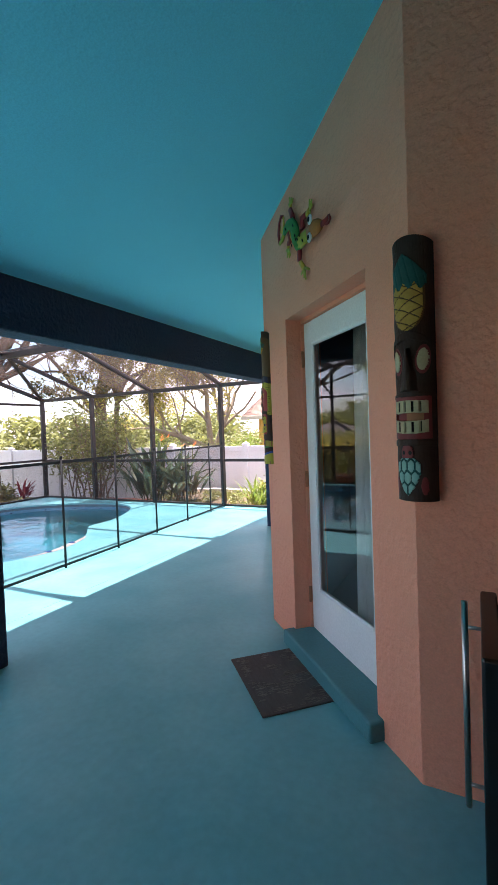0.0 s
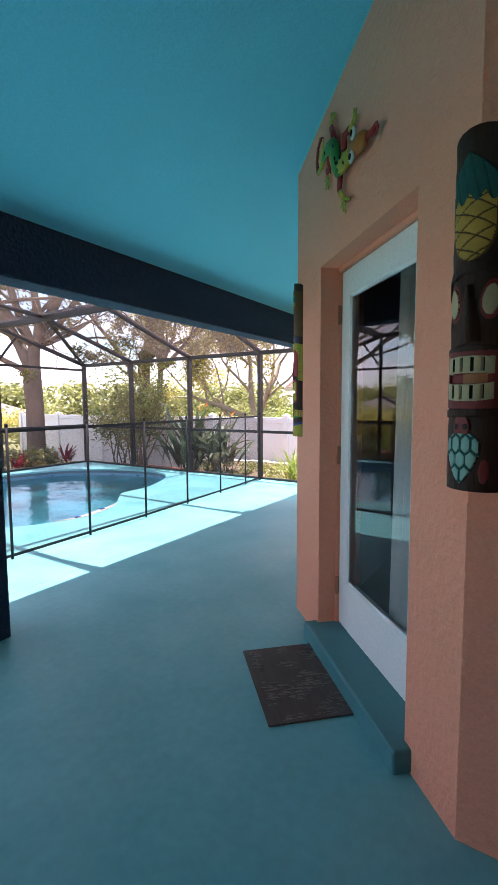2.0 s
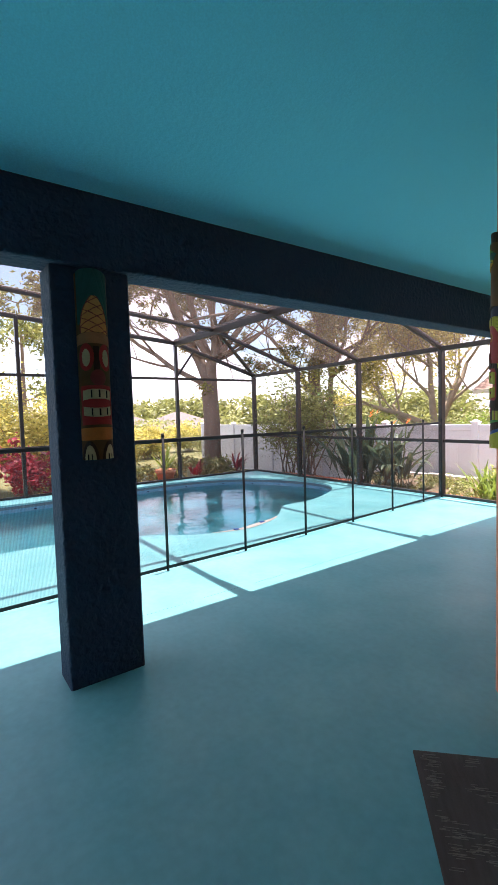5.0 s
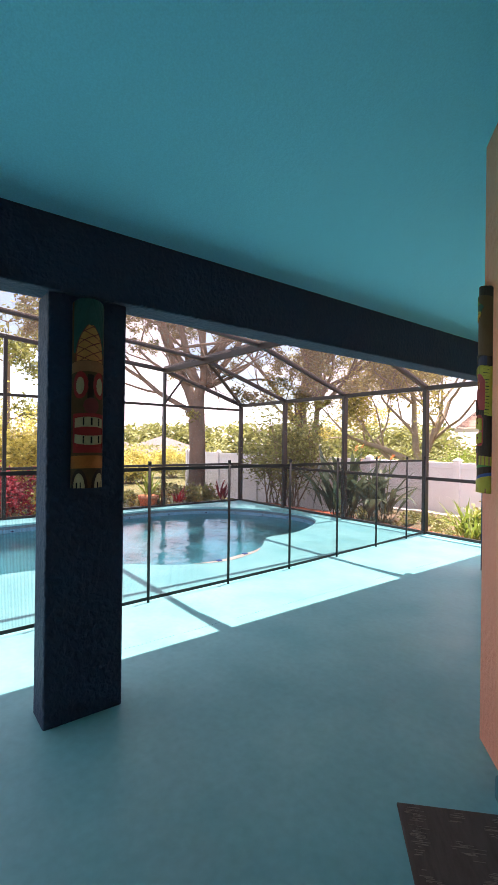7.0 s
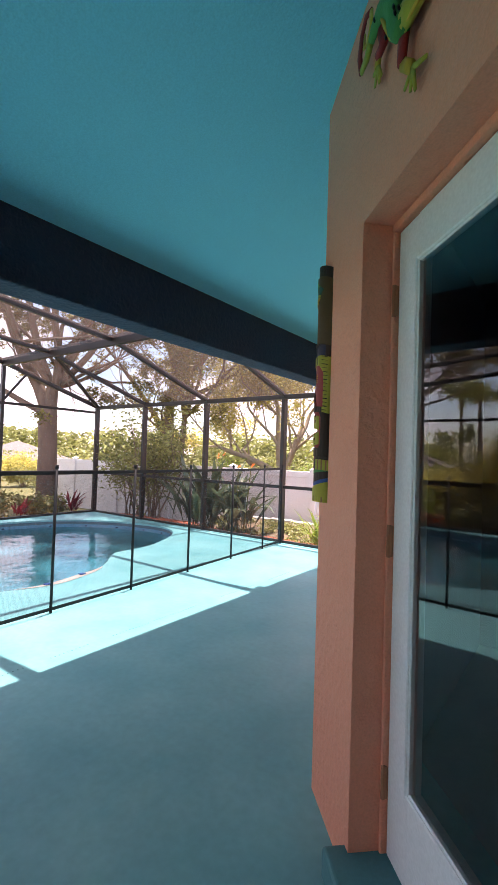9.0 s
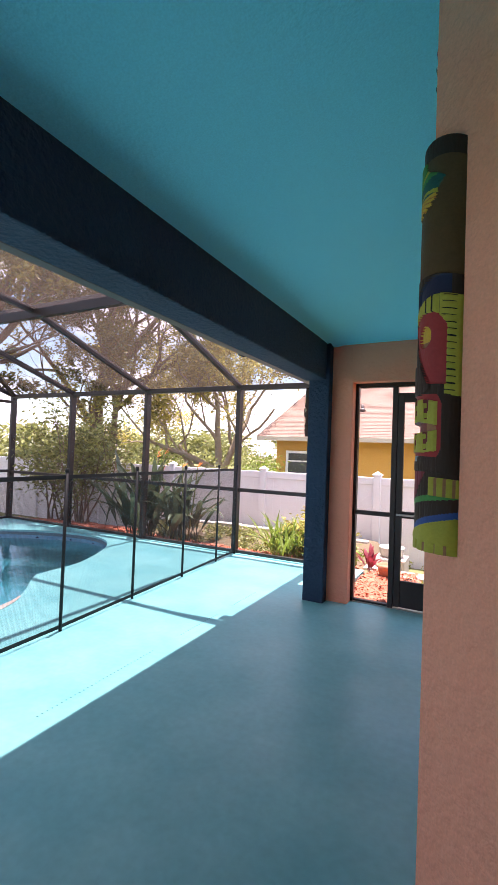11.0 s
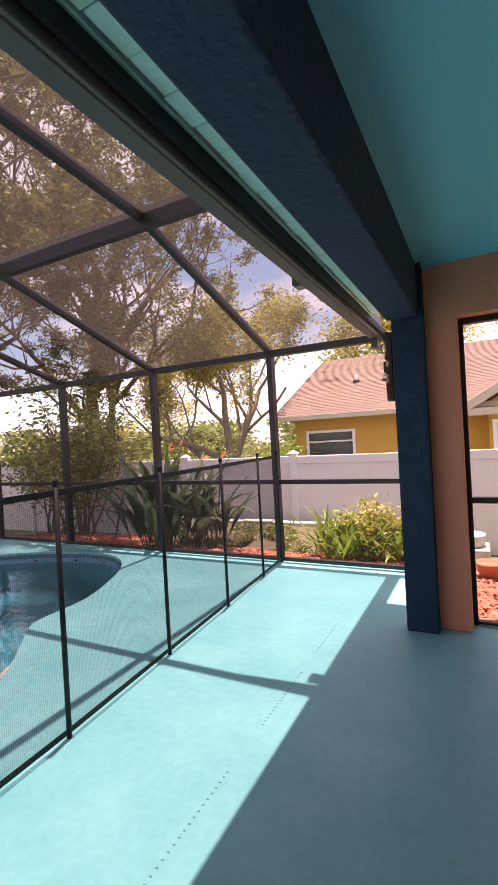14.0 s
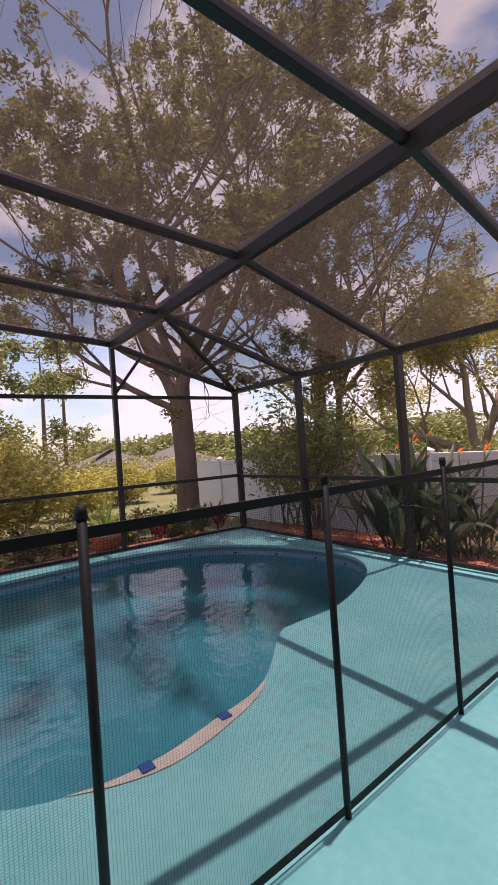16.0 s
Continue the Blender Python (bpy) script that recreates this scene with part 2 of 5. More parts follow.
PAINT = {
    "cream": (0.72, 0.60, 0.34), "yellow": (0.72, 0.43, 0.05), "teal": (0.012, 0.10, 0.09), "red": (0.40, 0.035, 0.035), "tan": (0.36, 0.17, 0.08),
    "aqua": (0.24, 0.50, 0.44), "black": (0.008, 0.007, 0.007), "brown": (0.11, 0.06, 0.022), "lime": (0.46, 0.42, 0.05), "green": (0.05, 0.26, 0.06),
    "blue": (0.03, 0.09, 0.30), "orange": (0.55, 0.18, 0.04), "white": (0.75, 0.75, 0.7), "sky": (0.10, 0.36, 0.55), "pink": (0.6, 0.1, 0.12),
    "pink_dark": (0.24, 0.035, 0.06), "navy": (0.012, 0.02, 0.06), "sky_pale": (0.22, 0.36, 0.44), "ivory": (0.50, 0.44, 0.26), "gold": (0.50, 0.31, 0.06), "maroon": (0.22, 0.04, 0.04), "lagoon": (0.05, 0.19, 0.21), "ocean": (0.035, 0.20, 0.38), "orange_pale": (0.62, 0.30, 0.09),
}
for k, c in PAINT.items():
    M["p_" + k] = material(k + " carving paint", c, tuple(v * 0.75 for v in c), 18, 120, 0.5, 0.15, spec=0.22)

glass = bpy.data.materials.new("clear glass")
glass.use_nodes = True
gt = glass.node_tree
gt.nodes.clear()
g_out = gt.nodes.new("ShaderNodeOutputMaterial")
g_mix = gt.nodes.new("ShaderNodeMixShader")
g_tr = gt.nodes.new("ShaderNodeBsdfTransparent")
g_tr.inputs["Color"].default_value = (0.98, 0.99, 0.985, 1)
g_gl = gt.nodes.new("ShaderNodeBsdfGlossy")
g_gl.inputs["Roughness"].default_value = 0.0
g_fr = gt.nodes.new("ShaderNodeFresnel")
g_fr.inputs["IOR"].default_value = 1.75
gt.links.new(g_fr.outputs[0], g_mix.inputs[0])
gt.links.new(g_tr.outputs[0], g_mix.inputs[1])
gt.links.new(g_gl.outputs[0], g_mix.inputs[2])
gt.links.new(g_mix.outputs[0], g_out.inputs["Surface"])
M["glass"] = glass

water = bpy.data.materials.new("pool water")
water.use_nodes = True
wt = water.node_tree
wt.nodes.clear()
w_out = wt.nodes.new("ShaderNodeOutputMaterial")
w_mix = wt.nodes.new("ShaderNodeMixShader")
w_tr = wt.nodes.new("ShaderNodeBsdfRefraction")
w_tr.inputs["IOR"].default_value, w_tr.inputs["Roughness"].default_value = 1.33, 0.32
w_tr.inputs["Color"].default_value = (0.25, 0.58, 0.64, 1)
w_gl = wt.nodes.new("ShaderNodeBsdfGlossy")
w_gl.inputs["Roughness"].default_value = 0.0
w_fr = wt.nodes.new("ShaderNodeFresnel")
w_fr.inputs["IOR"].default_value = 1.6
w_tc = wt.nodes.new("ShaderNodeTexCoord")
w_n = wt.nodes.new("ShaderNodeTexNoise")
w_n.inputs["Scale"].default_value, w_n.inputs["Detail"].default_value = 4.2, 3
w_b = wt.nodes.new("ShaderNodeBump")
w_b.inputs["Strength"].default_value, w_b.inputs["Distance"].default_value = 0.42, 0.03
wt.links.new(w_tc.outputs["Object"], w_n.inputs["Vector"])
wt.links.new(w_n.outputs["Fac"], w_b.inputs["Height"])
wt.links.new(w_b.outputs["Normal"], w_gl.inputs["Normal"])
wt.links.new(w_b.outputs["Normal"], w_tr.inputs["Normal"])
wt.links.new(w_b.outputs["Normal"], w_fr.inputs["Normal"])
wt.links.new(w_fr.outputs[0], w_mix.inputs[0])
wt.links.new(w_tr.outputs[0], w_mix.inputs[1])
wt.links.new(w_gl.outputs[0], w_mix.inputs[2])
wt.links.new(w_mix.outputs[0], w_out.inputs["Surface"])
M["water"] = water

# ---- builders ----
def add_box(bm, x0, x1, y0, y1, z0, z1, bevel=0.0, seg=2):
    geo = bmesh.ops.create_cube(bm, size=1.0)
    vs = geo["verts"]
    bmesh.ops.scale(bm, vec=(x1 - x0, y1 - y0, z1 - z0), verts=vs)
    bmesh.ops.translate(bm, vec=((x0 + x1) / 2, (y0 + y1) / 2, (z0 + z1) / 2), verts=vs)
    if bevel:
        es = list({e for v in vs for e in v.link_edges})
        bmesh.ops.bevel(bm, geom=es, offset=bevel, segments=seg, affect="EDGES", profile=0.5)
    return bm


def box(x0, x1, y0, y1, z0, z1, bevel=0.0, seg=2):
    return add_box(bmesh.new(), x0, x1, y0, y1, z0, z1, bevel, seg)


def bar(p, q, w, h, bevel=0.004):
    """A straight bar of w by h (h upright) from p to q."""
    p, q = Vector(p), Vector(q)
    d = (q - p).normalized()
    side = d.cross(Vector((0, 0, 1)))
    side = side.normalized() if side.length > 1e-4 else Vector((1, 0, 0))
    up = side.cross(d)
    bm = box(-w / 2, w / 2, -h / 2, h / 2, 0, (q - p).length, bevel, 1)
    m = Matrix((side, up, d)).transposed().to_4x4()
    m.translation = p
    bmesh.ops.transform(bm, matrix=m, verts=bm.verts)
    return bm


def tube(path, radii, sides=8, cap=True):
    """A tapered tube along a list of points."""
    bm = bmesh.new()
    rings = []
    pts = [Vector(p) for p in path]
    for i, p in enumerate(pts):
        d = (pts[min(i + 1, len(pts) - 1)] - pts[max(i - 1, 0)]).normalized()
        a = d.orthogonal().normalized() if i == 0 else (rings_a - d * rings_a.dot(d)).normalized()
        rings_a = a
        b = d.cross(a)
        rings.append([bm.verts.new(p + (a * math.cos(k * math.tau / sides) + b * math.sin(k * math.tau / sides)) * radii[i]) for k in range(sides)])
    for r0, r1 in zip(rings, rings[1:]):
        for k in range(sides):
            bm.faces.new((r0[k], r0[(k + 1) % sides], r1[(k + 1) % sides], r1[k]))
    if cap:
        bm.faces.new(rings[0][::-1])
        bm.faces.new(rings[-1])
    for f in bm.faces:
        f.smooth = True
    return bm


def lathe(profile, steps=20):
    """A round body from (radius, height) pairs."""
    bm = bmesh.new()
    rings = [[bm.verts.new((r * math.cos(k * math.tau / steps), r * math.sin(k * math.tau / steps), z)) for k in range(steps)] for r, z in profile]
    for a, b in zip(rings, rings[1:]):
        for k in range(steps):
            bm.faces.new((a[k], a[(k + 1) % steps], b[(k + 1) % steps], b[k]))
    bm.faces.new(rings[0][::-1])
    bm.faces.new(rings[-1])
    for f in bm.faces:
        f.smooth = True
    return bm


def mesh_of(name, bm, mats):
    me = bpy.data.meshes.new(name)
    bmesh.ops.recalc_face_normals(bm, faces=bm.faces)
    bm.to_mesh(me)
    bm.free()
    for m in mats if isinstance(mats, (list, tuple)) else [mats]:
        me.materials.append(m)
    return me


def part(name, bm, mat, parent, label=""):
    ob = new(name, mesh_of(name, bm, mat))
    ob.parent = parent
    return tagged(ob, label)


def thing(name, label, category, m=None, group="", kind=""):
    ob = new(name)
    ob.empty_display_size = 0.1
    ob.matrix_world = m or Matrix()
    return tagged(ob, label, category, group, kind)


def solid(name, bm, mat, label, category, kind="", group="", m=None):
    ob = new(name, mesh_of(name, bm, mat))
    if m:
        ob.matrix_world = m
    return tagged(ob, label, category, group, kind)


def cloth(name, corners, mat, parent, label=""):
    """A flat woven panel with its weave laid out in metres."""
    bm = bmesh.new()
    uv = bm.loops.layers.uv.new("UVMap")
    f = bm.faces.new([bm.verts.new(c) for c in corners])
    o = Vector(corners[0])
    a = (Vector(corners[1]) - o).normalized()
    n = a.cross(Vector(corners[-1]) - o).normalized()
    b = n.cross(a)
    for lp in f.loops:
        lp[uv].uv = ((lp.vert.co - o).dot(a), (lp.vert.co - o).dot(b))
    return part(name, bm, mat, parent, label)


def smooth_loop(points, n):
    """A closed smooth curve through points, as n places (Catmull-Rom)."""
    k = len(points)
    out = []
    for i in range(n):
        s = i * k / n
        j, u = int(s), s - int(s)
        p0, p1, p2, p3 = (Vector(points[(j + o) % k]) for o in (-1, 0, 1, 2))
        out.append(0.5 * ((2 * p1) + (p2 - p0) * u + (2 * p0 - 5 * p1 + 4 * p2 - p3) * u * u + (3 * p1 - p0 - 3 * p2 + p3) * u ** 3))
    return out


# ---- porch: floor, walls, ceiling ----
BEAM_X, END_Y, EAVE = -1.018, 7.36, 2.44
PITCH = 0.29
POOL = [(-4.35, 7.9), (-3.95, 7.1), (-3.90, 6.55), (-3.84, 6.36), (-3.40, 5.88), (-3.27, 5.48), (-3.19, 5.05), (-3.3, 4.6), (-3.65, 4.15), (-3.95, 3.4), (-4.0, 2.4), (-3.9, 1.2),
        (-4.4, 0.2), (-5.6, -0.3), (-6.7, 0.3), (-7.1, 1.8), (-7.0, 3.4), (-7.15, 5.0), (-7.25, 6.3), (-6.95, 7.4), (-6.3, 8.0), (-5.5, 8.3), (-4.85, 8.28)]
pool_edge = smooth_loop(POOL, 132)


def deck_mesh():
    bm = bmesh.new()
    outer = [bm.verts.new((x, y, 0)) for x, y in ((-7.75, -4), (3.7, -4), (3.7, 7.53), (-0.95, 7.53), (-0.95, 8.74), (-7.75, 8.74))]
    inner = [bm.verts.new((p.x, p.y, 0)) for p in pool_edge]
    es = []
    for ring in (outer, inner):
        es += [bm.edges.new((ring[i], ring[(i + 1) % len(ring)])) for i in range(len(ring))]
    bmesh.ops.triangle_fill(bm, edges=es, use_beauty=True)
    for ring, depth in ((outer, -0.12), (inner, -0.03)):
        low = [bm.verts.new((v.co.x, v.co.y, depth)) for v in ring]
        for i in range(len(ring)):
            j = (i + 1) % len(ring)
            bm.faces.new((ring[i], ring[j], low[j], low[i]))
    return bm


solid("floor", deck_mesh(), M["deck"], "aqua painted concrete pool deck and porch floor", "floor", "structure")


def skirt(z0, z1, out):
    bm = bmesh.new()
    c = Vector((-5.3, 4.2))
    rows = []
    for z in (z0, z1):
        rows.append([bm.verts.new((p.x + (p - c).normalized().x * out, p.y + (p - c).normalized().y * out, z)) for p in pool_edge])
    for i in range(len(pool_edge)):
        j = (i + 1) % len(pool_edge)
        bm.faces.new((rows[0][i], rows[0][j], rows[1][j], rows[1][i]))
    return bm


pool = thing("swimming_pool", "kidney shaped in-ground pool with blue waterline tiles", "pool")
part("coping", skirt(-0.03, -0.075, 0.0), M["coping"], pool, "dark teal rounded edge")
basin = skirt(-0.17, -1.35, 0.02)
rim = [e for e in basin.edges if e.verts[0].co.z < -1 and e.verts[1].co.z < -1]
bmesh.ops.triangle_fill(basin, edges=rim, use_beauty=True)
part("basin", basin, M["plaster_pool"], pool, "pale blue plaster basin")
surf = bmesh.new()
surf.faces.new([surf.verts.new((p.x, p.y, -0.135)) for p in pool_edge])
bmesh.ops.triangulate(surf, faces=surf.faces)
wsurf = part("water", surf, M["water"], pool, "clear rippled pool water")
wsurf.visible_shadow = False
if wsurf.data.polygons[0].normal.z < 0:
    wsurf.data.flip_normals()
band = part("tile_band", skirt(-0.075, -0.17, 0.004), M["coping"], pool, "grouted waterline band")
for i, p in enumerate(pool_edge):
    q = pool_edge[(i + 1) % len(pool_edge)]
    along = q - p
    inner = Vector((-along.y, along.x)).normalized() * 0.006
    if inner.dot(Vector((-5.3, 4.2)) - p) < 0:
        inner = -inner
    tile = bmesh.new()
    lo = [tile.verts.new((v.x, v.y, -0.168)) for v in (p + along * 0.015, q - along * 0.015, q - along * 0.015 + inner, p + along * 0.015 + inner)]
    hi = [tile.verts.new((v.co.x, v.co.y, -0.078)) for v in lo]
    for k in range(4):
        tile.faces.new((lo[k], lo[(k + 1) % 4], hi[(k + 1) % 4], hi[k]))
    tile.faces.new(hi)
    tile.faces.new(lo[::-1])
    tile_ob = part("tile", tile, M["tile_blue"], band)
    if i % 4 == 0:
        mid = (p + q) / 2 + inner * 1.25
        u = along.normalized() * 0.03
        mark = bmesh.new()
        mark.faces.new([mark.verts.new((mid.x + u.x * a, mid.y + u.y * a, -0.112 + b)) for a, b in ((-1, 0), (0, -0.014), (1, 0), (0, 0.014))])
        part("mark", mark, M["p_navy"], tile_ob, "dark painted mark")
strip = bmesh.new()
edge_run = [p for p in pool_edge if 4.75 < p.y < 5.95 and p.x > -3.6]
cc = Vector((-5.3, 4.2))
ra = [strip.verts.new((p.x, p.y, 0.004)) for p in edge_run]
rb = [strip.verts.new((p.x + 0.01 + 0.08 * math.sin(math.pi * k / (len(edge_run) - 1)), p.y + 0.015, 0.004)) for k, p in enumerate(edge_run)]
for i in range(len(edge_run) - 1):
    strip.faces.new((ra[i], ra[i + 1], rb[i + 1], rb[i]))
part("bare_edge", strip, M["paver"], pool, "worn tan strip of edge")
for py in (5.55, 5.05):
    near = min(edge_run, key=lambda p: abs(p.y - py))
    part("tile", box(near.x - 0.01, near.x + 0.05, near.y - 0.03, near.y + 0.03, 0.004, 0.012, 0.003, 1), M["p_blue"], pool, "blue depth marker tile")

# diagonal wall frame: x along the wall from the far corner, y into the house
DIAG = Matrix(((0.693, 0.72, 0, 0.2), (-0.72, 0.693, 0, 4.305), (0, 0, 1, 0), (0, 0, 0, 1)))
DL = 1.677
R0, R1, RT = 0.42, 1.37, 2.115

bm = bmesh.new()
add_box(bm, 0, R0, 0, 0.14, -0.05, 3.5)
add_box(bm, R1, DL, 0, 0.14, -0.05, 3.5)
add_box(bm, R0, R1, 0, 0.14, RT, 3.5)
bmesh.ops.remove_doubles(bm, verts=bm.verts, dist=0.0005)
solid("wall_door", bm, M["salmon"], "salmon stucco wall around the glazed door", "wall", "structure", m=DIAG)
solid("wall_grill", box(1.3615, 3.7, 3.0975, 3.3, -0.05, 3.6), M["salmon"], "salmon stucco wall", "wall", "structure")
bm = bmesh.new()
quad = [(0.2, 4.305), (0.27, 6.43), (0.47, 6.43), (0.4, 4.45)]
lo = [bm.verts.new((x, y, -0.05)) for x, y in quad]
hi = [bm.verts.new((x, y, 3.4)) for x, y in quad]
for i in range(4):
    bm.faces.new((lo[i], lo[(i + 1) % 4], hi[(i + 1) % 4], hi[i]))
bm.faces.new(hi)
bm.faces.new(lo[::-1])
bmesh.ops.bevel(bm, geom=[e for e in bm.edges if abs(e.verts[0].co.z - e.verts[1].co.z) > 1], offset=0.012, segments=2, affect="EDGES")
solid("wall_house", bm, M["salmon"], "salmon stucco house wall", "wall", "structure")
solid("wall_return", box(0.48, 2.2, 6.25, 6.43, -0.05, 3.2), M["salmon"], "salmon stucco wall return", "wall", "structure")
solid("wall_side", box(2.2, 2.4, 6.25, 7.6, -0.05, 3.2), M["salmon"], "salmon stucco side wall", "wall", "structure")
SD0, SD1, SDT = -0.79, 0.5, 2.08
bm = bmesh.new()
add_box(bm, -1.016, SD0, END_Y, 7.54, -0.1, 2.9, 0.01)
add_box(bm, SD0 - 0.004, SD1 + 0.004, END_Y + 0.002, 7.538, SDT, 2.9)
add_box(bm, SD1, 2.2, END_Y, 7.54, -0.1, 2.9, 0.01)
solid("wall_end", bm, M["salmon"], "salmon stucco end wall around the screen door", "wall", "structure")
solid("wall_back", box(-1.24, 3.7, -2.4, -2.2, -0.05, 3.7), M["salmon"], "salmon stucco back wall", "wall", "structure")
solid("wall_east", box(3.7, 3.9, -2.4, 3.3, -0.05, 4.2), M["salmon"], "salmon stucco wall", "wall", "structure")
bm = bmesh.new()
add_box(bm, -1.22, BEAM_X, -2.2, 7.245, 2.09, 2.62, 0.012)
solid("beam", bm, M["navy"], "navy stucco beam along the open side of the porch", "beam", "structure")
solid("pillar_1", box(-1.27, -1.066, 2.67, 3.06, -0.02, 2.10, 0.014), M["navy"], "navy stucco pillar carrying the beam", "pillar", "structure")
solid("pillar_2", box(-1.19, -0.988, 7.247, 7.357, -0.02, 2.46, 0.008), M["navy"], "navy stucco end pillar", "pillar", "structure")
solid("pillar_3", box(-1.23, BEAM_X - 0.003, -2.2, -1.7, -0.02, 2.12, 0.012), M["navy"], "navy stucco pillar", "pillar", "structure")


def ceil_z(x, y):
    a, b = x - BEAM_X, END_Y - y
    m = min(a, b)
    d = abs(a - b)
    return EAVE + PITCH * (m - (0.12 * (1 - d / 0.5) ** 2 if d < 0.5 else 0) * 0.25)


def ceiling_mesh():
    bm = bmesh.new()
    xs = [-1.04 + 0.14 * i for i in range(36)]
    ys = [-2.4 + 0.14 * i for i in range(71)] + [7.41]
    lo = [[bm.verts.new((x, y, ceil_z(x, y))) for y in ys] for x in xs]
    hi = [[bm.verts.new((x, y, ceil_z(x, y) + 0.12)) for y in ys] for x in xs]
    for g in (lo, hi):
        for i in range(len(xs) - 1):
            for j in range(len(ys) - 1):
                f = bm.faces.new((g[i][j], g[i + 1][j], g[i + 1][j + 1], g[i][j + 1]))
                f.smooth = True
    return bm


solid("ceiling", ceiling_mesh(), M["ceiling"], "aqua painted sloping porch ceiling", "ceiling", "structure")


def roof_mesh():
    """Hipped roof of the house over the porch."""
    bm = bmesh.new()
    e, t = -1.53, 0.42
    ex, ey = e, 7.95
    run = 3.2
    z0 = 2.36
    pts = {
        "a": (ex, -3.0, z0), "b": (ex, ey, z0), "c": (ex + run, ey - run, z0 + run * t), "d": (ex + run, -3.0, z0 + run * t),
        "e": (4.2, ey, z0), "f": (4.2, ey - run, z0 + run * t), "g": (4.2, -3.0, z0 + run * t),
    }
    v = {k: bm.verts.new(p) for k, p in pts.items()}
    for f in ("abcd", "befc", "dcfg"):
        bm.faces.new([v[k] for k in f])
    bmesh.ops.solidify(bm, geom=bm.faces[:], thickness=-0.05)
    return bm


solid("roof", roof_mesh(), M["shingle"], "brown shingle hip roof over the porch", "roof", "structure")
soffit = thing("eave_soffit", "pale aqua painted eave boards under the roof edge", "soffit", kind="structure")
y = -2.8
while y < 7.9:
    part("board", box(-1.444 + 0.009 * abs(math.sin(y * 7.3)), -1.21, y + 0.003 * math.sin(y * 11), min(y + 0.146, 7.93), 2.33, 2.355, 0.003, 1), M["fascia"], soffit)
    y += 0.15
part("strip", box(-1.5, -1.447, -2.8, 7.93, 2.3215, 2.353, 0.003, 1), M["fascia"], soffit)
# Black sheet over the boards darkens their joints in place of shade.
part("shadow_gap", box(-1.4465, -1.21, -2.8, 7.93, 2.3555, 2.359), M["black"], soffit, "black sheet standing for shade above the boards")
gutter = thing("super_gutter", "brown aluminium gutter beam along the roof edge", "gutter")
# Black strip fills the groove behind the gutter, standing in for its shade.
part("channel", box(-1.4805, -1.456, -2.8, 8.62, 2.26, 2.320, 0.004, 1), M["black"], gutter, "black strip for the shade in the gutter groove")
part("beam", box(-1.578, -1.5015, -2.8, 8.62, 2.225, 2.45, 0.006, 1), M["gutter"], gutter)
part("lip", box(-1.5012, -1.481, -2.8, 8.62, 2.225, 2.316, 0.004, 1), M["gutter"], gutter)
part("outlet", box(-1.565, -1.50, 8.40, 8.50, 2.135, 2.225, 0.006, 1), M["gutter"], gutter)

# slotted drain strip let into the deck
drain = thing("deck_drain", "fine slotted drain strip let into the aqua deck", "drain", kind="structure")
bm = bmesh.new()
y = 3.2
rnd = random.Random(8)
while y < 7.2:
    w = 0.005 if noise.noise(Vector((0, y * 2.5, 5))) > -0.15 else 0.0
    if w:
        add_box(bm, -1.66 - w, -1.66 + w, y, y + 0.006, 0.0, 0.0012)
    y += 0.03
tagged(part("slot", bm, M["step"], drain), kind="stuff")

# ---- screen cage over the pool ----
CX, CY, CT, HY, HT = -7.58, 8.65, 2.29, 6.6, 2.92


def cage_z(y):
    """Height of the cage roof, rising gently away from the low end."""
    return HT + 0.085 * max(0.0, HY - y)


cage = thing("pool_cage", "dark bronze aluminium screen enclosure over the pool", "enclosure")
POSTS = [(-1.26, 0.05), (-2.715, 0.06), (-4.35, 0.06), (-6.0, 0.06), (CX, 0.06)]
for x, w in POSTS:
    part("post", box(x - w / 2, x + w / 2, CY - 0.05, CY + 0.05, 0, CT, 0.004, 1), M["bronze"], cage)
for (x0, w0), (x1, w1) in zip(POSTS, POSTS[1:]):
    part("top_rail", box(x1 + w1 / 2, x0 - w0 / 2, CY - 0.045, CY + 0.045, CT - 0.05, CT + 0.02, 0.004, 1), M["bronze"], cage)
    part("chair_rail", box(x1 + w1 / 2, x0 - w0 / 2, CY - 0.025, CY + 0.025, 0.84, 0.89, 0.003, 1), M["bronze"], cage)
    part("sill_rail", box(x1 + w1 / 2, x0 - w0 / 2, CY - 0.025, CY + 0.025, 0.0, 0.04, 0.003, 1), M["bronze"], cage)
    for z0, z1 in ((0.04, 0.84), (0.89, CT - 0.05)):
        cloth("screen", [(x1 + 0.03, CY, z0), (x0 - 0.03, CY, z0), (x0 - 0.03, CY, z1), (x1 + 0.03, CY, z1)], M["screen_wall"], cage)
# long side wall
SIDE = [CY, HY, 3.55, 0.5, -2.6, -4.0]
for y in SIDE[1:]:
    part("post", box(CX - 0.04, CX + 0.04, y - 0.03, y + 0.03, 0, cage_z(y), 0.004, 1), M["bronze"], cage)
